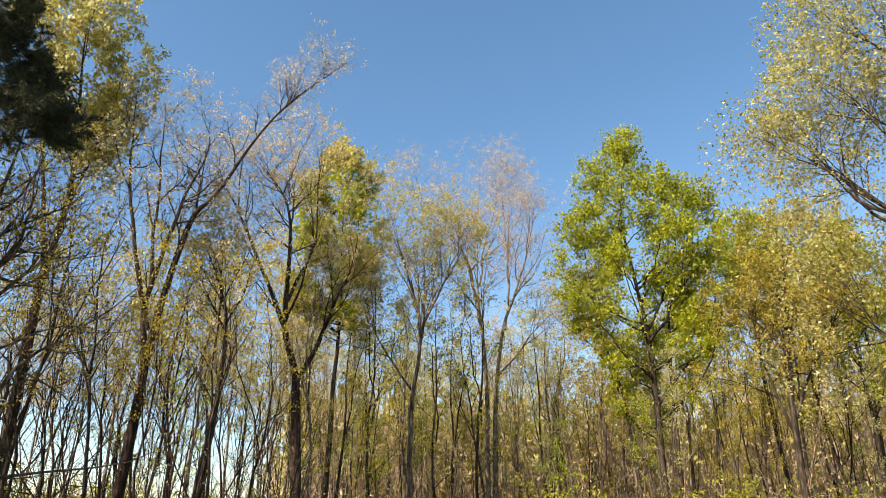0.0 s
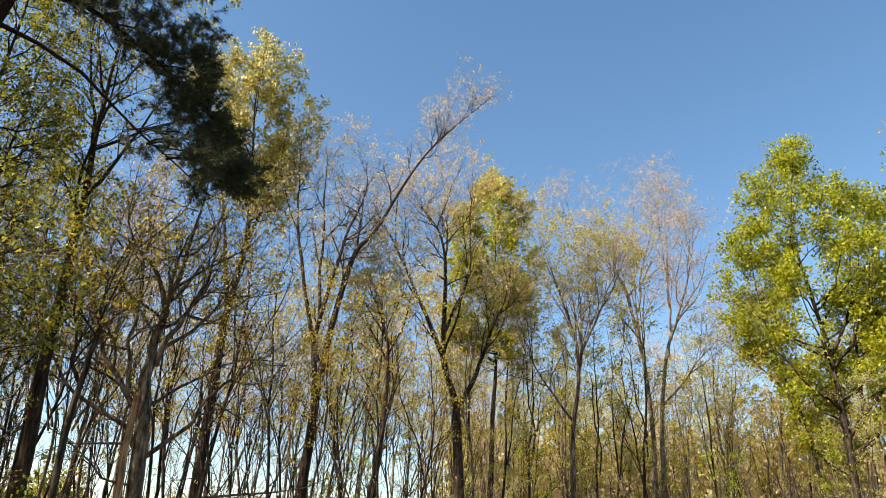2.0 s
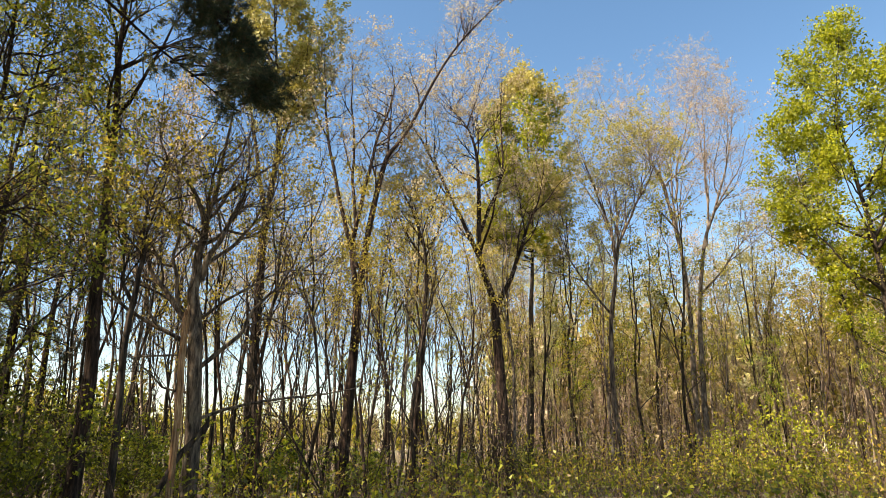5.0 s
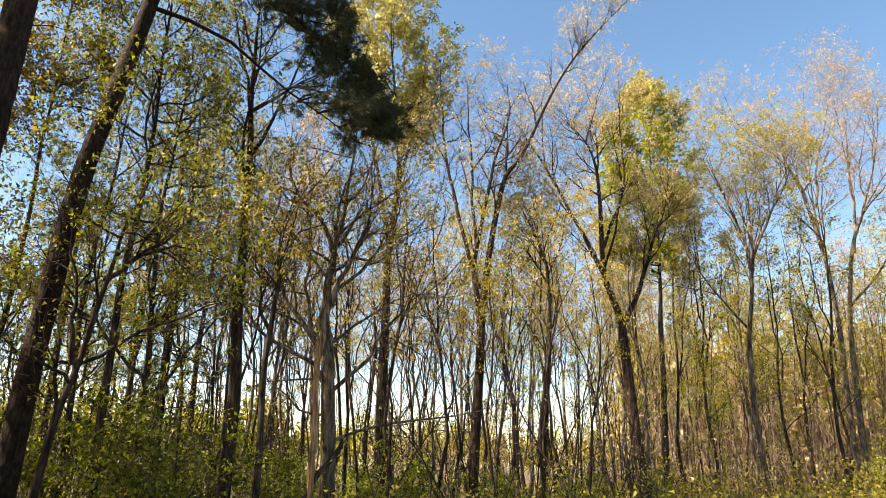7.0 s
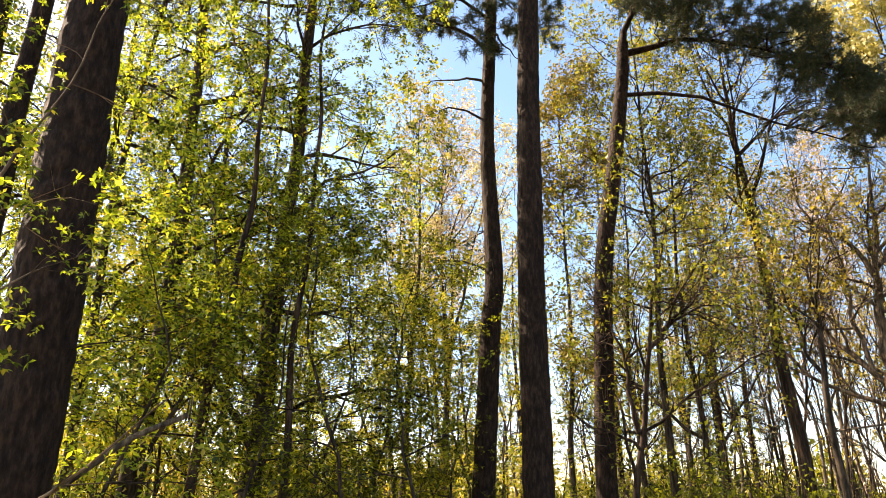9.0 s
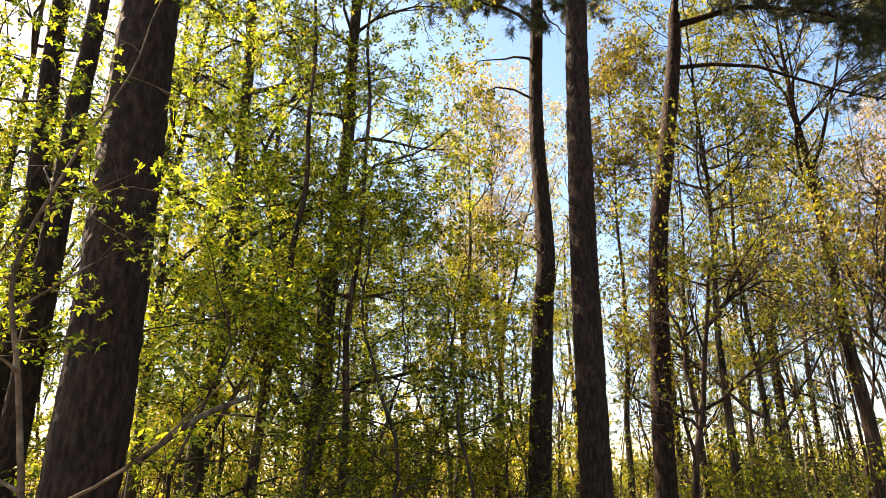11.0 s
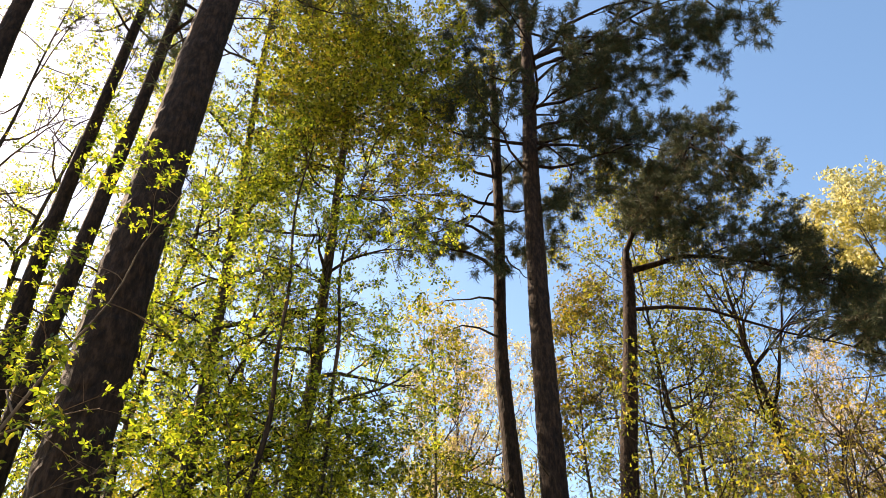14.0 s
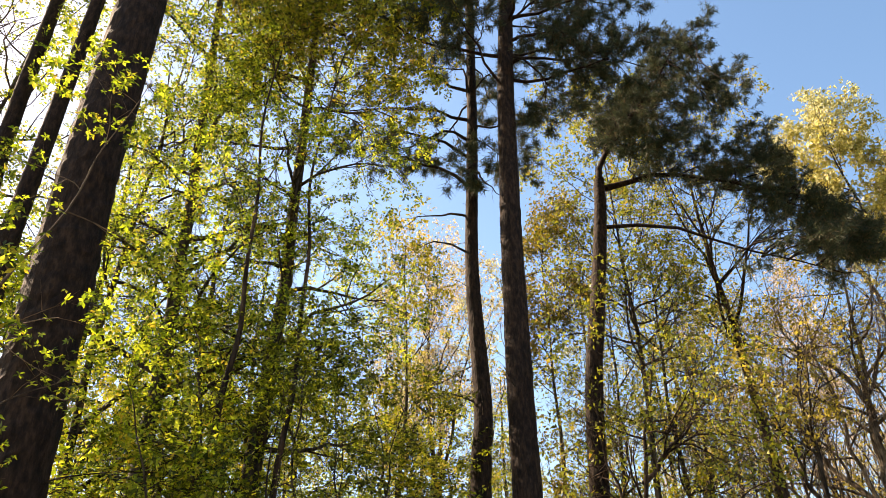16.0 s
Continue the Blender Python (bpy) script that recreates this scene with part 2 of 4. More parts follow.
def whorls_at(rng, C, size, folded=True):
    """A whorl of five drooping pointed leaves, each folded along its rib, at each place."""
    n = len(C)
    up = unit(rng.normal(0, 0.55, (n, 3)) + np.array([0, 0, 1.0]))
    e1 = unit(np.cross(up, rng.normal(size=(n, 3))))
    e2 = np.cross(up, e1)
    s = (size * rng.uniform(0.6, 1.25, n))[:, None]
    rows = []
    for k in range(5):
        th = (k * 2 * math.pi / 5 + rng.normal(0, 0.3, n))[:, None]
        w = unit(np.cos(th) * e1 + np.sin(th) * e2 + up * rng.normal(-0.25, 0.3, (n, 1)))
        o = unit(np.cross(w, up))
        q = s * rng.uniform(0.7, 1.1, (n, 1))
        if folded:
            rows.append(np.stack([C, C + q * (0.5 * w + 0.24 * o + 0.08 * up), C + q * w, C + q * (0.5 * w - 0.24 * o + 0.08 * up)], 1))
        else:
            rows.append(np.stack([C + 0.15 * q * w, C + q * (0.7 * w + 0.34 * o + 0.08 * up), C + q * (w - 0.18 * o)], 1))
    V = np.concatenate(rows).reshape(-1, 3)
    return V, np.arange(len(V)).reshape(-1, 4 if folded else 3)


def needles_at(rng, C, W, size, count, width=0.007):
    """A tuft of long needles at each place, spraying round the way W."""
    n = len(C)
    i = np.repeat(np.arange(n), count)
    d = unit(rng.normal(size=(n * count, 3)) + 0.75 * W[i])
    o = unit(np.cross(d, rng.normal(size=d.shape)))
    s = (size * rng.uniform(0.65, 1.15, n * count))[:, None]
    root = C[i] - W[i] * (rng.random(n * count) * size * 0.9)[:, None]
    tip = root + d * s - np.array([0, 0, 0.12]) * s
    V = np.stack([root - o * width, root + o * width, tip], 1).reshape(-1, 3)
    return V, np.arange(3 * n * count).reshape(-1, 3)


def scatter(rng, P, n, span=(0.25, 1.0), loose=0.05):
    """n places on the lines, a little off them, and the ways there."""
    i = rng.integers(0, len(P), n)
    p, way, _, _ = along(P, i, rng.uniform(span[0], span[1], n))
    return p + rng.normal(0, loose, (n, 3)), way


def clumps(rng, P, n, loose, many=10):
    """n leaf places in small clumps near the ends of the twigs."""
    C, _ = scatter(rng, P, n // many, (0.5, 1.0), 0.04)
    return np.repeat(C, many, axis=0) + rng.normal(0, loose, (len(C) * many, 3))


def trunk_line(rng, spine, r, n, wob=0.05, flare=True, tip=0.07, taper=0.85):
    pts = spline([(q[0], q[1] if len(q) == 3 else 0.0, q[-1]) for q in spine], n)
    s = np.linspace(0, 1, n)
    for ax in (0, 1):
        for f in (2.0, 5.0, 11.0):
            pts[:, ax] += wob * 3 / f * np.sin(f * s * math.pi + rng.random() * 6.3) * np.minimum(1, s * 6)
    rad = r * (1 - (1 - tip) * s ** taper)
    if flare:
        rad = rad * (1 + 0.3 * np.exp(-pts[:, 2] / 0.25))
    return pts, rad


def crown_limbs(rng, pts, rad, outline, n, thin, depth=0.42, K=8):
    """n limbs that leave a stem and reach the places of a crown whose outline is given as rows of height, left and right edge."""
    z, lo, hi = (np.array(c, float) for c in zip(*sorted(outline)))
    tz = z[0] + (z[-1] - z[0]) * (np.arange(n) + rng.random(n)) / n
    l, h = np.interp(tz, z, lo), np.interp(tz, z, hi)
    a, q = rng.random(n) * 6.283, np.sqrt(rng.random(n)) * 0.95
    target = np.stack([(l + h) / 2 + (h - l) / 2 * q * np.cos(a), (h - l) * depth * q * np.sin(a), tz], 1)
    axis = np.stack([np.interp(tz, pts[:, 2], pts[:, k]) for k in (0, 1)], 1)
    out = np.linalg.norm(target[:, :2] - axis, axis=1)
    sz = np.clip(tz - out * rng.uniform(0.55, 1.3, n) - 0.2, pts[0, 2] + 0.2 * (pts[-1, 2] - pts[0, 2]), pts[-2, 2])
    start = np.stack([np.interp(sz, pts[:, 2], pts[:, 0]), np.interp(sz, pts[:, 2], pts[:, 1]), sz], 1)
    r0 = np.interp(sz, pts[:, 2], rad)
    u = np.linspace(0, 1, K)[None, :, None]
    L = np.linalg.norm(target - start, axis=1)[:, None, None]
    bow = np.concatenate([(target - start)[:, :2] * 0.12, np.full((n, 1), -0.06) * L[:, 0]], 1)[:, None, :]
    P = start[:, None] + (target - start)[:, None] * u + bow * np.sin(np.pi * u)
    P[:, 1:] += np.cumsum(rng.normal(0, 0.022, (n, K - 1, 3)), axis=1) * L
    S = np.minimum(r0 * 0.7, L[:, 0, 0] * thin + 0.004)[:, None] * np.linspace(1, 0.22, K)[None]
    return P, S


def inside(C, outline, spare=0.3, share=1.0):
    """Which of the places lie within a crown's outline."""
    z, lo, hi = (np.array(c, float) for c in zip(*sorted(outline)))
    l, h = np.interp(C[:, 2], z, lo), np.interp(C[:, 2], z, hi)
    mid, half = (l + h) / 2, (h - l) / 2 * share + spare
    return ((C[:, 0] - mid) / half) ** 2 + (C[:, 1] / half) ** 2 < 1 + 0 * half if len(C) else np.zeros(0, bool)


# ---- kinds of trees ----
def branch_meshes(name, levels, material):
    """Lines of one or more levels in one mesh."""
    return mesh_of(name, *joined([tubes(P, R, k) for P, R, k in levels]), material)


def hardwood(name, label, m, spine, r, leaders=(), bark=BARK, twig=TWIG, leaf=LEAF_OLIVE, leaf_n=4000, leaf_size=0.1,
             limbs=13, crown=(0.42, 1.0), reach=3.4, angle=(30, 58), rise=0.7, sub=(6, 5, 2), star=False, seed=1, group="", wob=0.05,
             category="tree", loose=0.05, full=0.55, lead_crown=(0.2, 1.0), lead_limbs=None, split=True, boughs=(), thin=0.011, crook=0.12, near_by=False, limb_bark=None, masses=(), clip=False, tip=0.07, inner=None, depth=0.42):
    """A broadleaf tree: trunk, leaders that fork from it, limbs, branches, twigs and leaves."""
    limb_bark = limb_bark or bark
    rng = np.random.default_rng(seed)
    ob = thing(name, m, label, category, group)
    n = 36 if split else 16
    sides = 12 if split else 7
    pts, rad = trunk_line(rng, spine, r, n, wob, tip=tip)
    part("trunk", mesh_of("trunk", *tubes(pts[None], rad[None], sides), bark), ob)
    stems = [(pts, rad)]
    grown, bears = [], []   # the limbs' lines, and the stem part that bears them
    if limbs:
        grown.append(sprout(rng, pts[None], rad[None], limbs, crown, reach, angle, rise, crook, 8 if split else 5, full=full, thin=thin))
        bears.append(ob)
    holders = [ob]
    for line, lr in leaders:
        lp, lrad = trunk_line(rng, line, lr, n, wob, flare=False)
        holders.append(part("leader", mesh_of("leader", *tubes(lp[None], lrad[None], sides - 3), limb_bark), ob))
        stems.append((lp, lrad))
        if lead_limbs == 0:
            continue
        grown.append(sprout(rng, lp[None], lrad[None], lead_limbs or limbs, lead_crown, reach * 0.8, angle, rise, crook, 8 if split else 5, full=full, thin=thin))
        bears.append(holders[-1])
    for line, lr in boughs:
        bp, brad = trunk_line(rng, line, lr, 8, wob, flare=False)
        grown.append((bp[None], brad[None]))
        bears.append(ob)
    for outline, many, which in masses:
        grown.append(crown_limbs(rng, *stems[which], outline, many, thin, depth))
        bears.append(holders[which])
    P1, R1 = np.concatenate([g[0] for g in grown]), np.concatenate([g[1] for g in grown])
    if split:
        bearer = [b for b, g in zip(bears, grown) for _ in g[0]]
        for k in range(len(P1)):
            part("limb", mesh_of("limb", *tubes(P1[k:k + 1], R1[k:k + 1], 6), limb_bark), bearer[k])
    P2, R2 = sprout(rng, P1, R1, sub[0], (0.2, 1.0), reach * 0.5, (25, 60), rise * 0.7, 0.18, 4 if split else 3, full=0.5, thin=max(0.011, thin))
    P3, R3 = sprout(rng, P2, R2, sub[1], (0.2, 1.0), reach * 0.26, (25, 65), rise * 0.4, 0.2, 2, full=0.4)
    levels = [(P2, R2, 3)] if split else [(P1, R1, 3), (P2, R2, 3)]
    part("branchwork", branch_meshes("branchwork", levels, limb_bark), ob, kind="stuff")
    if sub[2]:
        P4, R4 = sprout(rng, P3, R3, sub[2], (0.25, 1.0), reach * 0.14, (25, 70), 0.1, 0.2, 2, full=0.2)
        part("twigwork", branch_meshes("twigwork", [(P3, R3, 3), (P4, R4, 3)], twig), ob, kind="stuff")
    else:
        P4 = P3
        part("twigwork", branch_meshes("twigwork", [(P3, R3, 3)], twig), ob, kind="stuff")
    if leaf_n:
        C = scatter(rng, P4, leaf_n, (0.2, 1.0), loose)[0] if star else clumps(rng, P4, leaf_n, loose + 0.03)
        if clip:
            C = C[np.any([inside(C, o) for o, _, _ in masses], axis=0)]
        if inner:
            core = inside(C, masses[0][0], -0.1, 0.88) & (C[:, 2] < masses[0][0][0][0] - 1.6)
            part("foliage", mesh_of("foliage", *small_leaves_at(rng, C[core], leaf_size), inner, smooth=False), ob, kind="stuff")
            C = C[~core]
        v, f = whorls_at(rng, C, leaf_size, near_by) if star else small_leaves_at(rng, C, leaf_size)
        part("foliage", mesh_of("foliage", v, f, leaf, smooth=False), ob, kind="stuff")
    return ob


def plates(rng, rows, sides, depth):
    """Bark plates: raised islands with furrows between."""
    g = rng.random((rows // 2 + 2, sides))
    g = np.repeat(g, 2, axis=0)[:rows]
    g = (g + np.roll(g, 1, 1) * 0.6 + 0.4 * rng.random((rows, sides))) / 2.0
    return 1 + depth * (np.clip((g - 0.3) * 2.2, 0, 1) - 0.6)


def pine(name, label, m, spine, r, limbs=12, crown=(0.6, 1.0), reach=3.0, angle=(60, 95), rise=0.25, sub=(7, 4), boughs=(), tufts=700, count=24,
         needle=0.2, seed=1, group="", stubs=8, rows=220, tip=0.45, wob=0.012, stub_crown=(0.15, 0.6), spread=None, dead=()):
    """A pine: plated trunk, dead stubs, boughs and limbs that end in tufts of long needles."""
    rng = np.random.default_rng(seed)
    ob = thing(name, m, label, "pine tree", group)
    pts, rad = trunk_line(rng, spine, r, rows, wob, tip=tip, taper=1.1)
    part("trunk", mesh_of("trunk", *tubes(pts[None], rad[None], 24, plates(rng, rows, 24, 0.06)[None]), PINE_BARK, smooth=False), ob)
    grown = []
    if limbs:
        grown.append(sprout(rng, pts[None], rad[None], limbs, crown, reach, angle, rise, 0.2, 8, thin=0.012))
    for line, lr in boughs:
        bp, brad = trunk_line(rng, line, lr, 8, 0.1, flare=False)
        grown.append((bp[None], brad[None]))
    P1, R1 = np.concatenate([g[0] for g in grown]), np.concatenate([g[1] for g in grown])
    for k in range(len(P1)):
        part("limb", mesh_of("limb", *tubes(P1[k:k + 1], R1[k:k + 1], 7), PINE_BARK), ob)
    if stubs:
        S, SR = sprout(rng, pts[None], rad[None], stubs, stub_crown, 0.9, (60, 100), -0.3, 0.16, 5)
        for k in range(len(S)):
            part("dead_branch", mesh_of("dead_branch", *tubes(S[k:k + 1], SR[k:k + 1], 4), BARK), ob)
    for line, lr in dead:
        bp, brad = trunk_line(rng, line, lr, 8, 0.06, flare=False)
        Q, QR = sprout(rng, bp[None], brad[None], 4, (0.4, 1.0), 0.6, (30, 70), -0.1, 0.2, 4)
        part("dead_branch", mesh_of("dead_branch", *joined([tubes(bp[None], brad[None], 5), tubes(Q, QR, 3)]), BARK), ob)
    P2, R2 = sprout(rng, P1, R1, sub[0], (0.3, 1.0), spread[0] if spread else reach * 0.36, (30, 70), 0.3, 0.18, 6, full=0.4)
    P3, R3 = sprout(rng, P2, R2, sub[1], (0.25, 1.0), spread[1] if spread else reach * 0.19, (25, 70), 0.4, 0.18, 4, full=0.2)
    part("branchwork", branch_meshes("branchwork", [(P2, R2, 4), (P3, R3, 3)], PINE_BARK), ob, kind="stuff")
    C, W = scatter(rng, P3, tufts, (0.45, 1.0), 0.03)
    part("needle_mass", mesh_of("needle_mass", *needles_at(rng, C, W, needle, count), NEEDLE, smooth=False), ob, "dark green long pine needles in tufts", kind="stuff")
    return ob


def snag(name, label, m, spine, r, bark, seed=1, splinters=5):
    """A dead stem with a broken, splintered top."""
    rng = np.random.default_rng(seed)
    ob = thing(name, m, label, "dead trunk")
    pts, rad = trunk_line(rng, spine, r, 40, 0.015, tip=0.8)
    ridge = 1 + 0.06 * rng.random((1, 40, 14)).cumsum(1) / 20
    part("trunk", mesh_of("trunk", *tubes(pts[None], rad[None], 14, ridge), bark, smooth=False), ob)
    for k in range(splinters):
        a = 6.28 * k / splinters + rng.random()
        s = pts[-1] + np.array([math.cos(a), math.sin(a), 0]) * r * 0.5
        q = np.stack([s - (0, 0, 0.05), s + (0.01, 0, 0.06 + 0.14 * rng.random()), s + (0.0, 0.02, 0.16 + 0.2 * rng.random())])
        part("splinter", mesh_of("splinter", *tubes(q[None], np.array([[r * 0.3, r * 0.2, 0.004]]), 5), bark), ob)
    return ob


def shrub(name, label, m, leaf, stems=9, tall=3.0, leaf_n=2500, leaf_size=0.09, seed=1, star=False, group="", bark=TWIG, category="shrub"):
    """Several thin stems from one root, leafy nearly to the ground."""
    rng = np.random.default_rng(seed)
    ob = thing(name, m, label, category, group)
    P = np.empty((stems, 9, 3))
    a = rng.random(stems) * 6.3
    d = unit(np.stack([np.cos(a) * 0.4, np.sin(a) * 0.4, np.ones(stems)], 1))
    P[:, 0] = np.stack([np.cos(a), np.sin(a), np.zeros(stems)], 1) * 0.12
    L = tall * rng.uniform(0.55, 1.1, stems)
    for k in range(1, 9):
        d = unit(d + rng.normal(0, 0.1, (stems, 3)))
        P[:, k] = P[:, k - 1] + d * (L / 8)[:, None]
    R = (0.006 * L)[:, None] * np.linspace(1, 0.25, 9)[None, :]
    for k in range(stems):
        part("stem", mesh_of("stem", *tubes(P[k:k + 1], R[k:k + 1], 5), bark), ob)
    P2, R2 = sprout(rng, P, R, 8, (0.15, 1.0), tall * 0.33, (35, 75), 0.3, 0.16, 5)
    P3, R3 = sprout(rng, P2, R2, 5, (0.2, 1.0), tall * 0.13, (30, 75), 0.1, 0.2, 2)
    part("twigwork", branch_meshes("twigwork", [(P2, R2, 3), (P3, R3, 3)], bark), ob, kind="stuff")
    C, _ = scatter(rng, P3, leaf_n, (0.1, 1.0), 0.05)
    v, f = whorls_at(rng, C, leaf_size) if star else leaves_at(rng, C, leaf_size)
    part("foliage", mesh_of("foliage", v, f, leaf, smooth=False), ob, kind="stuff")
    return ob


# ---- ground ----
m, t, out = nodes_of("leaf_litter")
bsdf = t.nodes.new("ShaderNodeBsdfPrincipled")
bsdf.inputs["Roughness"].default_value = 0.95
place = t.nodes.new("ShaderNodeTexCoord")
vor, big = t.nodes.new("ShaderNodeTexVoronoi"), t.nodes.new("ShaderNodeTexNoise")
vor.inputs["Scale"].default_value, big.inputs["Scale"].default_value = 24.0, 0.35
t.links.new(place.outputs["Object"], vor.inputs["Vector"]), t.links.new(place.outputs["Object"], big.inputs["Vector"])
a = ramp(t, vor.outputs["Color"], [(0.1, (0.09, 0.06, 0.04)), (0.5, (0.2, 0.13, 0.08)), (0.9, (0.3, 0.22, 0.14))])
b = ramp(t, big.outputs["Fac"], [(0.4, (0.8, 0.8, 0.8)), (0.65, (0.75, 1.1, 0.5))])
mul = t.nodes.new("ShaderNodeMix")
mul.data_type, mul.blend_type = "RGBA", "MULTIPLY"
mul.inputs["Factor"].default_value = 1.0
t.links.new(a, mul.inputs["A"]), t.links.new(b, mul.inputs["B"])
t.links.new(mul.outputs["Result"], bsdf.inputs["Base Color"])
bp = t.nodes.new("ShaderNodeBump")
bp.inputs["Strength"].default_value, bp.inputs["Distance"].default_value = 0.8, 0.04
t.links.new(vor.outputs["Distance"], bp.inputs["Height"]), t.links.new(bp.outputs["Normal"], bsdf.inputs["Normal"])
t.links.new(bsdf.outputs[0], out.inputs["Surface"])
LITTER = m

rings = np.concatenate([np.linspace(0, 40, 41), np.geomspace(44, 3000, 26)])
spokes = 96
ga = np.arange(spokes) * 2 * np.pi / spokes
gx, gy = rings[:, None] * np.cos(ga)[None], rings[:, None] * np.sin(ga)[None]
gz = -0.06 + 0.05 * np.sin(gx * 0.9 + 1) * np.cos(gy * 0.7) * (rings[:, None] < 60)
gv = np.stack([gx, gy, gz], -1).reshape(-1, 3)
gi = np.arange(len(rings) * spokes).reshape(len(rings), spokes)
gj = np.roll(gi, -1, axis=1)
ground = new("ground", mesh_of("ground", gv, np.stack([gi[:-1], gi[1:], gj[1:], gj[:-1]], -1).reshape(-1, 4), LITTER))
tagged(ground, label="brown leaf litter on the forest floor", category="ground", kind="structure")

# ---- the trees across the clearing ----
hardwood("leaning_tree", "tall tree with a dark leaning trunk and sparse tan leaves", at(23.5, 26),
         ((0, -0.1), (0.27, 5.81), (0.36, 7.41), (1.18, 11.96), (2.05, 13.60), (3.89, 17.40), (6.63, 20.81)), 0.2,
         leaders=((((0.32, 6.89), (0.14, 9.40), (0.68, 12.69), (1.41, 15.10), (1.50, 16.64)), 0.12), (((0.27, 8.08), (-0.77, 11.58), (-1.14, 14.86), (-1.32, 17.55)), 0.1),
                  (((0.18, 9.55), (0.05, 12.10), (-0.23, 14.85), (-0.32, 17.22)), 0.08)),
         masses=((((17.6, 2.8, 5.0), (19.1, 3.5, 5.4), (20.5, 4.2, 7.0), (21.5, 4.7, 6.3)), 15, 0), (((12.0, -0.6, 2.4), (14.3, -0.8, 2.6), (16.0, -0.8, 2.6), (17.2, -1.0, 1.9), (18.3, 0.4, 1.0)), 14, 1), (((12.5, -1.6, -0.2), (15, -1.9, 0.2), (17.6, -1.7, -0.4)), 10, 2)),
         bark=BARK_RED, limb_bark=BARK_RED, twig=TWIG_PALE, leaf=LEAF_TAN, leaf_n=9000, leaf_size=0.065, thin=0.016, limbs=6, lead_limbs=5, crown=(0.45, 1.0), reach=3.0, seed=11, full=0.5, angle=(16, 42), rise=0.45, sub=(7, 4, 2), crook=0.14)
hardwood("forked_tree", "tall tree forked into rising limbs, thin tan and yellow young leaves", at(10.7, 30),
         ((0, -0.1), (-0.52, 6.30), (-0.47, 7.54), (-1.10, 9.81), (-1.10, 13.12), (-1.47, 15.22), (-2.52, 16.81)), 0.24,
         leaders=((((-1.00, 9.31), (-2.57, 12.68), (-4.16, 15.92), (-4.70, 17.07)), 0.11), (((-0.47, 7.43), (0.52, 9.53), (1.00, 11.01), (1.47, 12.30), (1.73, 14.98)), 0.12),
                  (((-1.10, 10.78), (-0.26, 13.12), (-0.16, 16.23), (-0.05, 17.89)), 0.09)),
         masses=((((19.8, -2.8, -1.5), (19.1, -3.4, 1.3), (17.9, -3.6, 0.6), (16.5, -3.7, -0.6), (14.2, -3.6, -1.2)), 20, 0),),
         bark=BARK_RED, twig=TWIG_PALE, leaf=LEAF_TAN, thin=0.015, leaf_n=14000, leaf_size=0.075, limbs=7, crown=(0.4, 1.0), reach=4.0, seed=12, full=0.55, angle=(16, 40), rise=0.45, sub=(7, 4, 2), crook=0.14)
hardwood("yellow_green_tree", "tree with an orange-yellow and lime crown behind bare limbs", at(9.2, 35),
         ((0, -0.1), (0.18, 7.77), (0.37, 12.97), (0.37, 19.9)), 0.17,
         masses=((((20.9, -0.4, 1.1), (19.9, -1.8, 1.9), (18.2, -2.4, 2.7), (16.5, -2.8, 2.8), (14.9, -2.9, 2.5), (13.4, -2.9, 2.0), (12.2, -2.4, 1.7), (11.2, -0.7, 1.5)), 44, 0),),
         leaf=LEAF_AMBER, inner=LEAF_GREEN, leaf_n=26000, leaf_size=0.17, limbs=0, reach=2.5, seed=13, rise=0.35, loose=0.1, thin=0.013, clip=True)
hardwood("bare_crowned_tree", "tall pale-barked tree with a bare fan-shaped crown of pinkish twigs", at(-3.2, 38),
         ((0, -0.1), (0.00, 6.94), (-0.13, 11.36), (-0.27, 14.83), (0.07, 20.55)), 0.17,
         leaders=((((-0.13, 11.78), (-0.80, 15.89), (-3.19, 19.30), (-3.86, 20.39)), 0.1), (((-0.20, 14.31), (0.13, 16.42), (1.00, 19.33), (1.19, 20.97)), 0.07), (((-0.33, 13.58), (-1.19, 16.58), (-1.73, 20.32)), 0.07)),
         bark=BARK_GREY, twig=TWIG_PALE, leaf=LEAF_PINK, leaf_n=13000, leaf_size=0.07, thin=0.018, limb_bark=BARK_GREY, limbs=8, crown=(0.5, 1.0), reach=4.4, angle=(14, 38), seed=14, sub=(7, 5, 4), full=0.6, rise=0.35, crook=0.14)
hardwood("bare_crowned_tree", "tall tree with rising bare limbs and pinkish buds", at(-3.8, 37),
         ((0, -0.1), (0.06, 6.80), (0.58, 11.38), (1.36, 13.84), (2.20, 16.13), (2.72, 18.90)), 0.15,
         leaders=((((0.71, 11.52), (0.97, 14.20), (1.23, 18.01), (1.16, 19.66)), 0.08), (((0.32, 9.13), (2.39, 11.53), (3.76, 12.62)), 0.06)),
         bark=BARK_GREY, twig=TWIG_PALE, leaf=LEAF_PINK, leaf_n=11000, leaf_size=0.07, thin=0.018, limb_bark=BARK_GREY, limbs=8, crown=(0.45, 1.0), reach=4.4, angle=(14, 38), seed=15, sub=(7, 5, 4), full=0.6, rise=0.35, crook=0.14)
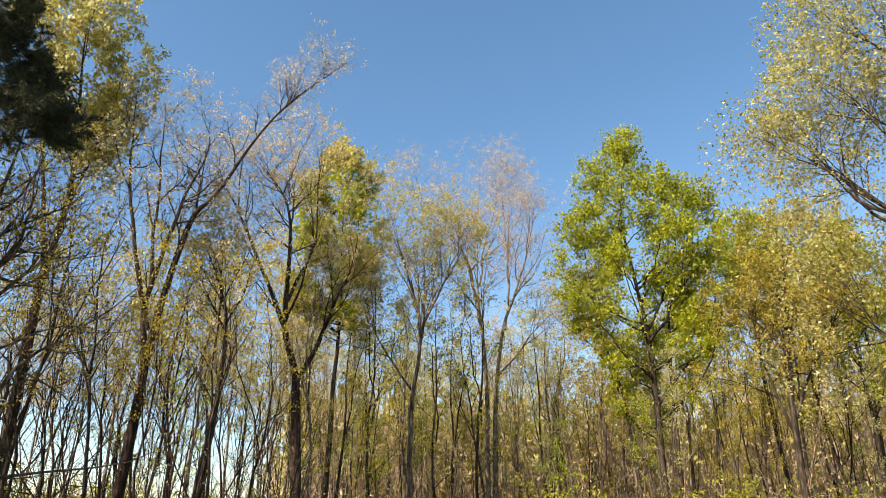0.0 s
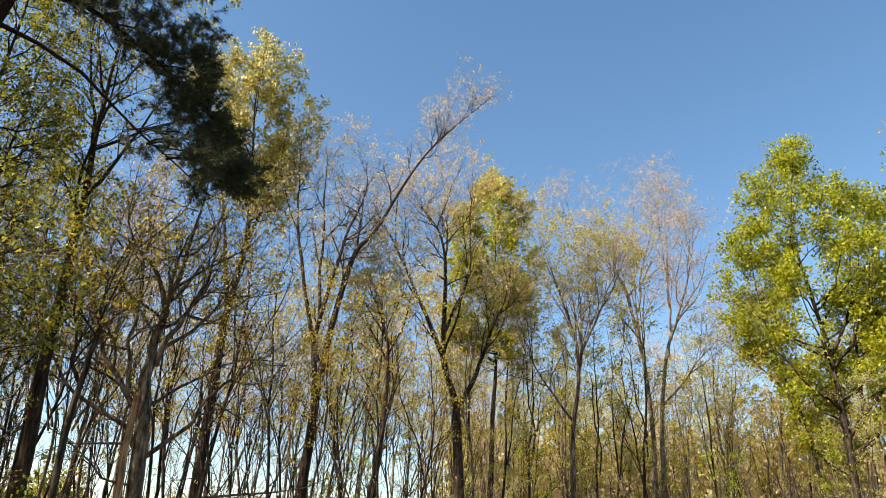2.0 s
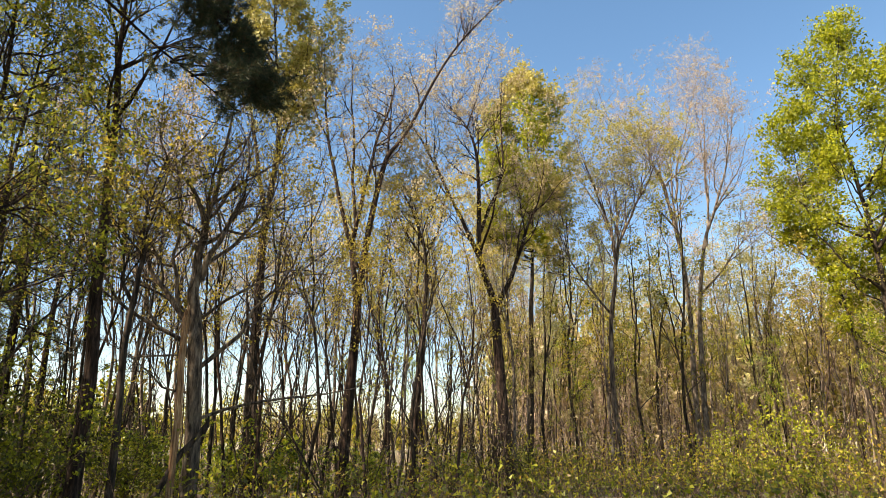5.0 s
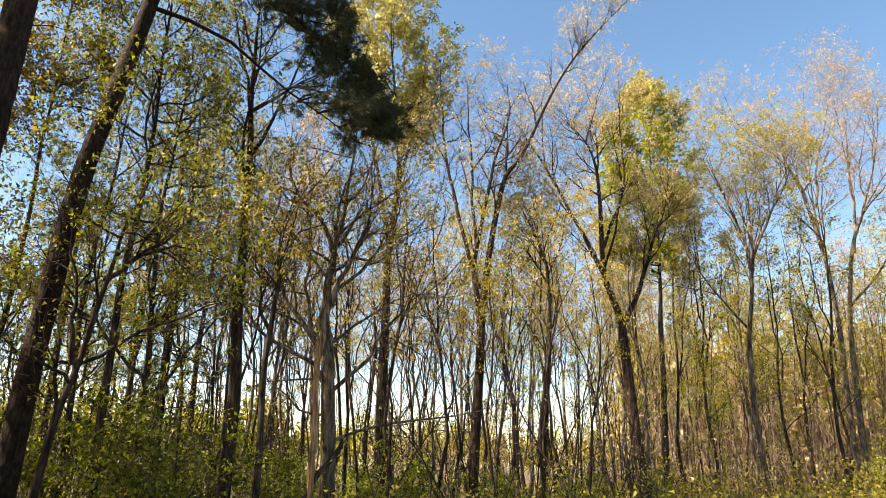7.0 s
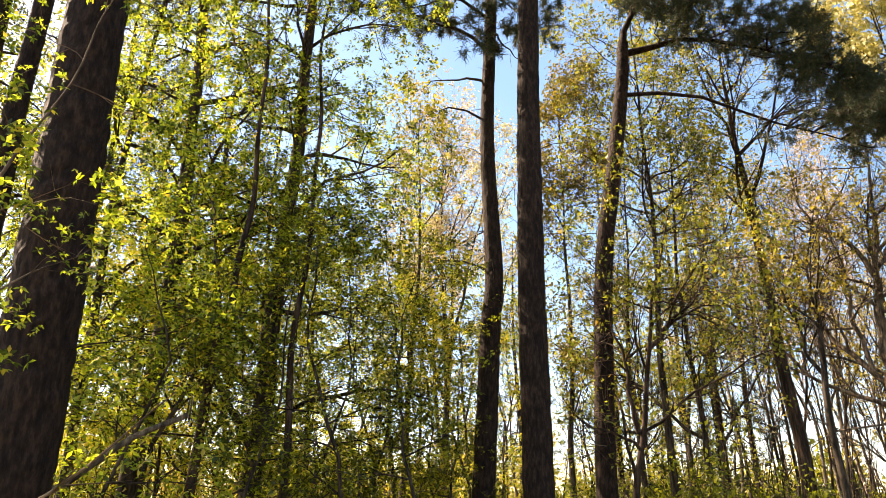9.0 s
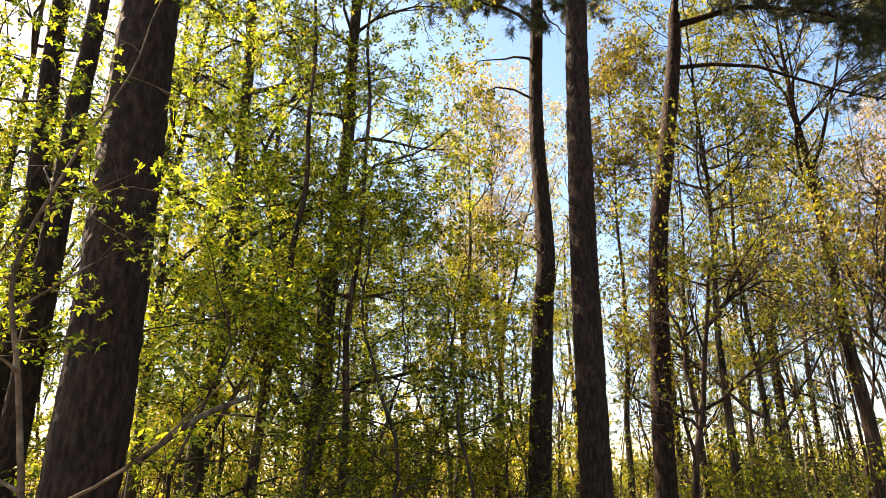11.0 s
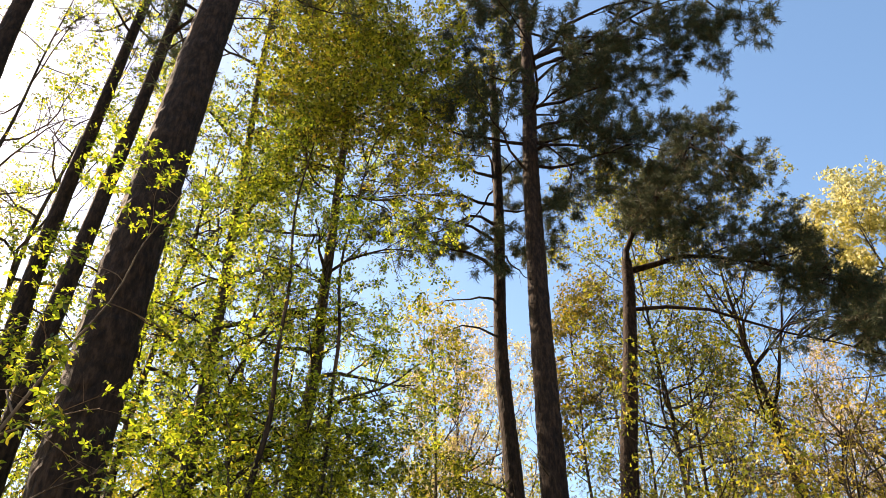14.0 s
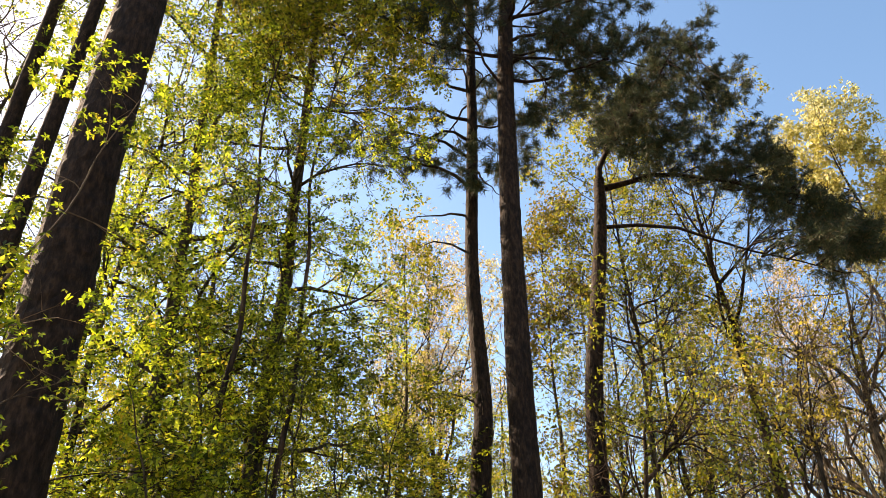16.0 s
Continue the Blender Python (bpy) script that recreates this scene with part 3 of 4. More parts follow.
hardwood("slender_tree", "slender tree with a light reddish trunk and yellow young leaves", at(2.4, 32),
         ((0, -0.1), (-0.11, 6.33), (0.22, 10.17), (-0.61, 13.31), (-1.29, 16.19)), 0.14, leaders=((((0.22, 9.94), (1.01, 12.00), (1.96, 13.71), (2.18, 15.21)), 0.08), (((0.00, 7.24), (-1.79, 10.19), (-2.24, 13.28)), 0.06), (((0.17, 8.99), (0.39, 12.00), (0.56, 14.86)), 0.07)),
         bark=SUNNY_BARK, twig=TWIG_PALE, leaf=LEAF_AMBER, leaf_n=17000, leaf_size=0.085, thin=0.016, limbs=10, crown=(0.35, 1.0), reach=4.2, seed=16, angle=(15, 42), full=0.6, rise=0.45, sub=(7, 4, 2), crook=0.14)
hardwood("green_tree", "tall tree with a fresh green crown on dark limbs", at(-16.4, 36),
         ((0, -0.1), (-0.19, 3.52), (-0.25, 9.25), (-0.49, 13.33), (-0.82, 17.15), (-0.2, 20.9)), 0.21,
         leaders=((((0.55, -0.1), (0.60, 5.38), (0.85, 10.31), (1.13, 14.28), (1.63, 17.6)), 0.14), (((-0.30, 10.6), (1.45, 13.94), (2.9, 16.2)), 0.09),
                  (((-1.3, -0.1), (-1.38, 3.55), (-1.74, 7.7), (-2.26, 10.4), (-2.77, 14.03), (-2.9, 16.6)), 0.12), (((-1.74, 7.7), (-2.7, 9.9), (-4.0, 11.2), (-5.0, 12.4)), 0.05)),
         masses=((((21.7, -1.3, 1.0), (20.6, -2.1, 1.7), (19.6, -2.7, 2.6), (18.7, -3.2, 3.5), (17.3, -3.7, 4.3), (15.4, -4.4, 4.4), (13.3, -4.4, 4.4), (11.5, -3.9, 4.1), (9.2, -3.3, 3.3), (7.1, -2.3, 2.2)), 46, 0),
                 (((18.7, 0.4, 3.5), (17.3, 0.4, 4.3), (15.4, 0.2, 4.4), (13.3, 0.2, 4.4), (10.5, 0.4, 3.9)), 22, 1), (((17.4, -4.3, -1.8), (15.8, -5.2, -1.0), (13.0, -4.6, -1.0), (11.0, -4.0, -1.2)), 18, 3)),
         leaf=LEAF_GREEN, leaf_n=62000, leaf_size=0.14, limbs=0, lead_limbs=0, reach=2.6, rise=0.35, seed=17, loose=0.12, sub=(6, 5, 2), thin=0.014, clip=True)
hardwood("green_tree", "smaller green-crowned tree behind the tall one", at(-24.6, 42),
         ((0, -0.1), (-0.44, 10.53), (-0.22, 17.05)), 0.16, leaf=LEAF_GREEN, leaf_n=20000, leaf_size=0.135, limbs=18, crown=(0.45, 1.0), reach=3.2, seed=18, loose=0.12, sub=(6, 5, 2), thin=0.015)
hardwood("pale_yellow_tree", "large tree with pale yellow catkins on fine bare branches", at(-41, 19),
         ((0, -0.1), (-0.17, 5.64), (0.00, 10.06), (-0.17, 14.90)), 0.26,
         leaders=((((-0.20, 5.29), (-1.33, 7.42), (-2.43, 8.57), (-3.28, 9.82), (-4.04, 10.58), (-4.39, 10.78)), 0.07), (((-0.20, 4.61), (-1.66, 5.31), (-3.01, 5.51), (-3.52, 6.38), (-3.90, 7.49)), 0.055), (((-0.13, 6.69), (-1.16, 8.53), (-1.96, 10.55), (-2.50, 11.36), (-3.01, 12.71)), 0.065),
                  (((-2.43, 8.20), (-2.98, 9.18), (-3.15, 10.79), (-3.35, 11.86)), 0.05), (((-0.07, 8.52), (-1.00, 11.29), (-1.83, 13.07), (-2.67, 14.54)), 0.08)),
         masses=((((14.5, -1.7, 2.5), (13.9, -2.6, 3.4), (13.2, -3.6, 4.2), (12.3, -4.5, 4.8), (11.3, -5.1, 5.2), (10.5, -5.2, 5.2), (9.8, -4.8, 5.0), (9.0, -4.4, 4.6)), 30, 0),),
         bark=BARK, leaf=LEAF_PALE, leaf_n=44000, leaf_size=0.075, limbs=8, crown=(0.3, 1.0), reach=3.0, seed=19, loose=0.07, full=0.4, angle=(20, 55), rise=0.4, thin=0.018, sub=(7, 5, 3), lead_crown=(0.4, 1.0), lead_limbs=11, crook=0.16)
hardwood("pale_yellow_tree", "tree with thin yellow-green young leaves at the wood's edge", at(-25, 33),
         ((0, -0.1), (0.17, 5.94), (0.58, 8.74), (0.81, 12.13), (1.15, 13.95)), 0.17, leaders=((((0.17, 5.65), (1.73, 8.62), (3.24, 11.42)), 0.09), (((0.12, 5.07), (-0.63, 8.62), (-0.92, 11.07)), 0.08),),
         bark=BARK, leaf=LEAF_OLIVE, leaf_n=22000, leaf_size=0.095, limbs=15, crown=(0.3, 1.0), reach=3.2, seed=20, full=0.4, thin=0.018, lead_limbs=10, crook=0.15)
hardwood("green_tree", "slim tree with a green crown among yellowish trees", at(-30.2, 36),
         ((0, -0.1), (-0.13, 7.95), (0.00, 13.30)), 0.14, leaf=LEAF_GREEN, leaf_n=15000, leaf_size=0.125, limbs=18, crown=(0.35, 1.0), reach=3.0, seed=27, loose=0.12, sub=(6, 5, 2), thin=0.015)
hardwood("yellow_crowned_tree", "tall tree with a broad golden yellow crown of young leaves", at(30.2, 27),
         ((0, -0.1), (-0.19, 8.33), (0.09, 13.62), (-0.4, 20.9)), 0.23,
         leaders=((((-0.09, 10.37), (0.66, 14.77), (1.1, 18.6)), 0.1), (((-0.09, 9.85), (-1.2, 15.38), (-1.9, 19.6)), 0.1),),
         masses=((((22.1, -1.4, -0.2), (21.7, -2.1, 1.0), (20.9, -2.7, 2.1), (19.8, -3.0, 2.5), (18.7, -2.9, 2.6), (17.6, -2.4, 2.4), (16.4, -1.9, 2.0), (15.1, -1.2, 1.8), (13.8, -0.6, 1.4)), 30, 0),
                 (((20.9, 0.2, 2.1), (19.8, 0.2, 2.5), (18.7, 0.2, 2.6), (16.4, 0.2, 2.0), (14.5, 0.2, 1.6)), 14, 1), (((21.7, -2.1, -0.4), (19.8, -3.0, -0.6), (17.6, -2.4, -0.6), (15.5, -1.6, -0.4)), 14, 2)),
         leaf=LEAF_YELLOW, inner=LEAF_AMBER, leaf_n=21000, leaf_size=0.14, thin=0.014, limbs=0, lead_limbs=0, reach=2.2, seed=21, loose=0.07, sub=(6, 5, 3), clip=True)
hardwood("spreading_tree", "wide old tree with sunlit grey trunk and many crooked bare limbs", at(34.2, 19),
         ((0, -0.1), (-0.10, 4.47), (-0.23, 5.88), (-0.13, 7.08), (-0.13, 8.63), (0.20, 11.28)), 0.21,
         leaders=((((-0.17, 3.66), (-0.73, 4.24), (-1.66, 4.89), (-2.60, 5.92), (-3.87, 6.65), (-4.84, 6.93)), 0.075), (((-0.13, 4.00), (-0.73, 5.26), (-1.46, 6.32), (-2.06, 7.74), (-2.60, 8.58), (-3.11, 10.17)), 0.085),
                  (((0.00, 3.56), (0.80, 4.48), (1.50, 5.37), (2.20, 5.95), (3.15, 6.98), (3.76, 8.27)), 0.062), (((-0.17, 5.74), (0.27, 6.87), (0.43, 7.63), (0.66, 9.17), (0.93, 10.88)), 0.085),
                  (((-0.20, 7.19), (-0.96, 8.56), (-1.36, 9.30), (-1.80, 11.75)), 0.07), (((-0.66, 5.05), (-0.96, 6.45), (-0.80, 8.52), (-0.80, 11.29)), 0.06), (((-0.20, 5.99), (0.90, 7.42), (1.60, 8.54), (1.93, 10.51)), 0.055)),
         boughs=((((0.03, 2.30), (0.86, 2.66), (2.10, 2.84), (3.38, 3.02), (4.14, 3.30), (5.34, 4.02)), 0.055), (((-0.20, 3.87), (-1.16, 3.77), (-1.80, 3.67), (-2.77, 2.94)), 0.04),
                 (((-0.10, 4.61), (-1.26, 5.47), (-2.94, 5.69), (-4.32, 5.21)), 0.045), (((-0.07, 4.78), (1.06, 5.82), (2.40, 6.23), (3.42, 5.99)), 0.045), (((-0.17, 6.34), (-1.60, 7.87), (-3.28, 8.31), (-4.67, 8.18)), 0.05), (((-0.10, 2.93), (-0.93, 3.13), (-2.27, 4.12), (-3.62, 4.46)), 0.04)),
         bark=SUNNY_BARK, limb_bark=SUNNY_BARK, twig=BARK, leaf=LEAF_OLIVE, leaf_n=7000, leaf_size=0.078, limbs=12, lead_limbs=12, crown=(0.5, 1.0), reach=2.9, angle=(40, 80), seed=22, wob=0.09, thin=0.018, crook=0.2, sub=(7, 5, 3), full=0.35)
hardwood("slender_tree", "slender dark tree bending slightly to one side", at(18.2, 28),
         ((0, -0.1), (0.44, 7.55), (0.10, 10.16), (-0.88, 12.92)), 0.13, bark=BARK_RED, leaf=LEAF_TAN, leaf_n=5000, leaf_size=0.1, thin=0.015, limbs=12, reach=3.8, seed=23, angle=(18, 42), full=0.55)
hardwood("slender_tree", "slender crooked tree with a pale lower stem", at(39.2, 16),
         ((0, -0.1), (0.00, 4.13), (0.17, 5.59), (0.00, 6.80), (0.50, 8.39)), 0.085, leaders=((((0.03, 4.42), (-0.39, 5.59), (-0.67, 7.11)), 0.05),),
         bark=BARK, leaf=LEAF_OLIVE, leaf_n=2500, leaf_size=0.08, thin=0.018, limbs=10, reach=2.2, seed=24, wob=0.05)
hardwood("slender_tree", "slim dark leaning tree with small dim leaves", at(53.2, 13),
         ((0, -0.1), (-0.09, 1.17), (0.11, 2.76), (0.45, 4.63), (0.86, 6.06), (1.27, 7.69)), 0.09, leaders=((((0.18, 3.20), (-0.05, 4.60), (-0.14, 6.33)), 0.05), (((0.45, 4.60), (1.23, 5.34), (1.76, 6.12)), 0.05)),
         bark=BARK_RED, leaf=LEAF_SHADE, leaf_n=5000, leaf_size=0.075, thin=0.018, limbs=12, lead_limbs=9, crown=(0.3, 1.0), reach=2.4, seed=28, rise=0.2, full=0.3, angle=(35, 75), crook=0.2)
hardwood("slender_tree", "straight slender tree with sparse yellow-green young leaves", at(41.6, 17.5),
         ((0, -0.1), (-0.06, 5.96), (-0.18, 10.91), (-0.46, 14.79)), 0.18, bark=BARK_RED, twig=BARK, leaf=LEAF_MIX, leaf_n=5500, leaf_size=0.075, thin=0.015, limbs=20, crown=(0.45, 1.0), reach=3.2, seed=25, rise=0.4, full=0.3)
snag("broken_trunk", "weathered tan dead trunk with a broken top", at(35.4, 17.2), ((0, -0.1), (0.00, 2.20), (0.00, 4.48)), 0.085, DEAD_WOOD, seed=5)
snag("fallen_trunk", "dark dead trunk leaning against a tree", at(37.2, 17.2), ((0, -0.1), (0.60, 1.36), (1.20, 2.14)), 0.07, BARK, seed=6, splinters=3)

snag("leaning_bough", "pale dead bough leaning among the lit saplings", at(100, 8), ((0, -0.1), (0.42, 1.60), (0.88, 2.11), (1.37, 2.52), (1.91, 2.79)), 0.035, SUNNY_BARK, seed=7, splinters=2)

# ---- the pines and leafy trees close by ----
pine("tall_pine", "tall straight pine with dark reddish plated bark", at(60.2, 9.7), ((0, -0.1), (0.05, 5.52), (0.20, 10.21), (0.53, 15.17), (0.63, 20.68)), 0.215,
     limbs=18, crown=(0.53, 1.0), reach=2.8, tufts=11500, count=12, needle=0.16, sub=(8, 6), spread=(1.0, 0.5), seed=31, boughs=((((0.4, 13.0), (1.6, 13.3), (2.9, 12.7)), 0.045), (((0.5, 14.2), (1.8, 14.7), (3.2, 14.0)), 0.045), (((0.35, 12.3), (1.4, 12.3), (2.5, 11.7)), 0.04), (((0.5, 14.6), (1.6, 15.1), (2.6, 15.5), (4.0, 15.95), (6.0, 15.35)), 0.06), (((3.6, 15.9), (3.5, 14.8), (3.75, 14.0)), 0.025), (((4.6, 15.9), (5.15, 15.1), (5.0, 14.7)), 0.022), (((0.49, 14.49), (1.57, 15.95), (3.00, 16.10), (4.36, 15.21)), 0.06), (((1.05, 15.64), (2.64, 14.94), (3.57, 13.70)), 0.03), (((2.45, 16.00), (3.76, 14.92), (4.56, 13.93)), 0.03), (((0.37, 12.77), (1.05, 13.44), (1.92, 13.18)), 0.04), (((0.30, 12.01), (1.05, 11.88), (1.75, 11.12)), 0.04), (((0.44, 13.59), (1.23, 14.34), (2.10, 14.08)), 0.04), (((0.34, 12.19), (0.80, 11.16), (1.23, 10.40)), 0.03), (((0.29, 11.65), (1.14, 11.89), (2.28, 11.39)), 0.05)), stubs=6)
pine("tall_pine", "slimmer pine with dead side branches low on its trunk", at(64.8, 12.2), ((0, -0.1), (0.23, 4.42), (0.38, 6.12), (0.32, 8.93), (0.51, 13.39), (0.60, 18.41)), 0.2,
     limbs=8, crown=(0.68, 1.0), reach=2.4, tufts=3200, count=13, needle=0.17, sub=(7, 5), seed=32, stubs=10, angle=(65, 100), stub_crown=(0.3, 0.7), spread=(0.75, 0.4), dead=((((0.3, 10.0), (-0.42, 10.16), (-1.02, 9.77)), 0.035), (((0.3, 9.1), (-0.45, 9.4), (-0.79, 9.28)), 0.03), (((0.35, 11.2), (0.8, 10.9), (1.2, 10.2)), 0.035), (((0.25, 6.0), (-0.5, 6.2), (-1.0, 6.0)), 0.025)),
     boughs=((((0.4, 12.7), (-0.6, 13.01), (-1.81, 13.07), (-2.9, 13.4)), 0.045), (((0.45, 13.6), (-0.5, 14.2), (-1.5, 14.2), (-2.4, 13.7)), 0.045), (((0.35, 11.6), (-0.7, 12.3), (-1.7, 12.5), (-3.0, 12.2)), 0.04), (((0.32, 10.8), (-0.51, 11.46), (-1.39, 11.85), (-2.42, 11.93)), 0.05),
             (((0.49, 13.1), (0.13, 14.3), (-0.43, 14.63)), 0.04), (((0.35, 12.1), (-0.35, 12.45), (-1.14, 12.0), (-1.64, 11.38)), 0.04), (((0.4, 12.4), (1.1, 12.6), (1.9, 12.2)), 0.04)))
fan = np.random.default_rng(330)
main_boughs = [((1.04, 10.25), (2.0, 10.19), (2.72, 9.77), (3.5, 9.3), (4.37, 8.95), (5.47, 8.6), (6.5, 8.5)), ((1.1, 11.15), (1.45, 11.42), (1.95, 11.4), (2.53, 11.49), (3.5, 10.97), (4.59, 10.4), (5.7, 9.9)), ((1.13, 11.4), (1.3, 12.1), (1.9, 13.0), (2.84, 14.4), (3.77, 15.6), (4.5, 16.2))]
drooping = [(main_boughs[0], 0.05), (main_boughs[1], 0.1), (main_boughs[2], 0.085)]
for k in range(58):   # side boughs that fan out from the main ones and fill the dark mass
    x = 1.5 + 4.9 * ((k * 0.5698) % 1.0)
    low = np.interp(x, (1.5, 2.4, 2.9, 3.8, 4.5, 5.5, 6.7), (12.0, 11.7, 11.4, 11.0, 10.1, 9.3, 8.6))
    high = np.interp(x, (1.5, 2.4, 2.85, 3.8, 4.5, 4.7, 4.9, 5.3, 5.9, 6.6), (13.4, 14.2, 15.2, 16.4, 15.9, 13.8, 12.0, 10.7, 9.6, 9.2))
    z = low + (high - low) * ((0.3 + k * 0.7549) % 1.0)
    y = fan.uniform(-1.6, 1.8)
    line = spline([(q[0], 0.0, q[1]) for q in main_boughs[0 if z < 9.6 else 1 if z < 12.0 else 2]], 14)
    a = line[min(12, int(np.searchsorted(line[:, 0], x * fan.uniform(0.62, 0.85))))]
    grow = 1 + y / 13.5
    e = np.array((x * grow, y, 1.6 + (z - 1.6) * grow))
    drooping.append(((tuple(a), tuple(a + 0.35 * (e - a) + (0, 0, 0.15)), tuple(a + 0.7 * (e - a) + (0, 0, 0.2)), tuple(e)), 0.024))
pine("bent_pine", "pine with sunlit bark whose dark boughs reach far to one side", at(55.4, 13.5), ((0, -0.1), (0.14, 3.50), (0.36, 6.42), (0.71, 8.47), (0.99, 10.36), (1.1, 11.2), (1.14, 11.6)), 0.2,
     limbs=0, tufts=11000, count=14, needle=0.14, seed=33, sub=(7, 6), spread=(0.7, 0.42), boughs=drooping, stubs=5, tip=0.55)
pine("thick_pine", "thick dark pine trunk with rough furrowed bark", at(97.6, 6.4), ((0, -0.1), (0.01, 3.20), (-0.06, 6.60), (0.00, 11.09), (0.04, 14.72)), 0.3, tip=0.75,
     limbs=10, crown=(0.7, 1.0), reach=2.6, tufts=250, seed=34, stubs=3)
pine("tall_pine", "straight pine trunk half hidden by lit leaves", at(101.9, 9.0), ((0, -0.1), (0.00, 4.70), (-0.03, 8.38), (0.00, 16.00)), 0.17, limbs=9, crown=(0.86, 1.0), reach=2.6, tufts=160, seed=35)
pine("tall_pine", "straight pine trunk half hidden by lit leaves", at(103.2, 10.2), ((0, -0.1), (-0.07, 5.11), (-0.30, 9.29), (-0.41, 16.73)), 0.18, limbs=9, crown=(0.86, 1.0), reach=2.6, tufts=160, seed=36)
pine("tall_pine", "straight pine trunk against the bright sky", at(110.5, 7.5), ((0, -0.1), (-0.07, 4.04), (-0.39, 7.06), (-0.66, 9.96), (-0.72, 14.65)), 0.18, limbs=8, crown=(0.86, 1.0), reach=2.4, tufts=140, seed=37)
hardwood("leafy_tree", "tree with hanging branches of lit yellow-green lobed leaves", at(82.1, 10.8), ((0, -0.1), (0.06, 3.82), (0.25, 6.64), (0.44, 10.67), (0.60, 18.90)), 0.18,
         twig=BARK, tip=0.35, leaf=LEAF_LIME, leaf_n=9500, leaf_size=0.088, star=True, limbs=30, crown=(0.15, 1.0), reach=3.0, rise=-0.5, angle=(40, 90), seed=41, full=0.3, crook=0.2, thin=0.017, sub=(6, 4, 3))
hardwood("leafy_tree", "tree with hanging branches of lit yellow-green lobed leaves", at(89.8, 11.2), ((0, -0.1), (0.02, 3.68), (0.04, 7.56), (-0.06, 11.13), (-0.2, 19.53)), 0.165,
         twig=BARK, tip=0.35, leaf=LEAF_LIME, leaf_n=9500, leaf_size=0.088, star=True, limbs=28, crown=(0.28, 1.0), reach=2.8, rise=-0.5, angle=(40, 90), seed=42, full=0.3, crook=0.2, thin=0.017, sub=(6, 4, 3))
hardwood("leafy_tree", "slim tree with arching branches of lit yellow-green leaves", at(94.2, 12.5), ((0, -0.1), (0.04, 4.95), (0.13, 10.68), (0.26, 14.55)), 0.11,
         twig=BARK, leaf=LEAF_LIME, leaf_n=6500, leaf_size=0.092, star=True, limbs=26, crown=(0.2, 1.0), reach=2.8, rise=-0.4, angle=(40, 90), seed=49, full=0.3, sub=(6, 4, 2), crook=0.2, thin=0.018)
hardwood("leafy_tree", "slim tree with small orange-green leaves", at(57.4, 17.5), ((0, -0.1), (0.03, 5.96), (0.18, 13.2)), 0.1,
         masses=((((14.14, 0.08, 1.0), (13.01, -0.28, 1.54), (11.72, -0.42, 1.39), (10.36, -0.33, 1.02), (9.13, -0.47, 0.54)), 16, 0),), twig=BARK,
         leaf=LEAF_RUST, leaf_n=15000, leaf_size=0.078, limbs=10, crown=(0.3, 1.0), reach=2.0, seed=43, sub=(6, 5, 3))
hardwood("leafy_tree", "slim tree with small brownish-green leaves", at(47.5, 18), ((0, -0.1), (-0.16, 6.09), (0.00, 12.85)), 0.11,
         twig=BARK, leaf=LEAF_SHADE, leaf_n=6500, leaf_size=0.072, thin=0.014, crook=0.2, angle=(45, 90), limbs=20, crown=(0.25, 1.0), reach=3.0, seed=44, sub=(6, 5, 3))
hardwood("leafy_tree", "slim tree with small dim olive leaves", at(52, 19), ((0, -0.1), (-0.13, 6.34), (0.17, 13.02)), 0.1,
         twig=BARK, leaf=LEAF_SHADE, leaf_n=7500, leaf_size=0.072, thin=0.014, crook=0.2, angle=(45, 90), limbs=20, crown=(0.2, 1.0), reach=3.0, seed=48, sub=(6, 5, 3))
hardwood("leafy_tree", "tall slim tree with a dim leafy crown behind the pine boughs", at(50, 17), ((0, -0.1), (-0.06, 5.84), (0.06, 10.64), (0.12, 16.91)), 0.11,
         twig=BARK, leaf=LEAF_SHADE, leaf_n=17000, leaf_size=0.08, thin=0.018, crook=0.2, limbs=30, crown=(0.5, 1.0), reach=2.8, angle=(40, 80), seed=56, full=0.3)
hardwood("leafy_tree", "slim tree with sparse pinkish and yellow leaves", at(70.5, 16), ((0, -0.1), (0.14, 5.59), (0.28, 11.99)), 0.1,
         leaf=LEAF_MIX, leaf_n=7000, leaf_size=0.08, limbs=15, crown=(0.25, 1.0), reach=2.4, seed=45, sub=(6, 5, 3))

hardwood("slender_tree", "slender tree with fine twigs and pinkish-tan young leaves behind the pines", at(67.5, 20), ((0, -0.1), (0.1, 5.5), (-0.1, 10.0), (0.2, 14.5)), 0.12,
         leaders=((((0.05, 5.0), (-0.9, 8.5), (-1.3, 12.0)), 0.06), (((0.05, 6.0), (1.0, 9.5), (1.5, 12.4)), 0.06)),
         masses=((((15.0, -1.0, 1.2), (13.0, -2.2, 2.4), (10.5, -2.6, 2.6), (8.0, -2.2, 2.2)), 22, 0),),
         twig=TWIG_PALE, leaf=LEAF_TAN, leaf_n=9000, leaf_size=0.08, limbs=6, lead_limbs=6, crown=(0.4, 1.0), reach=2.4, seed=57, thin=0.014, sub=(6, 5, 2), crook=0.15)

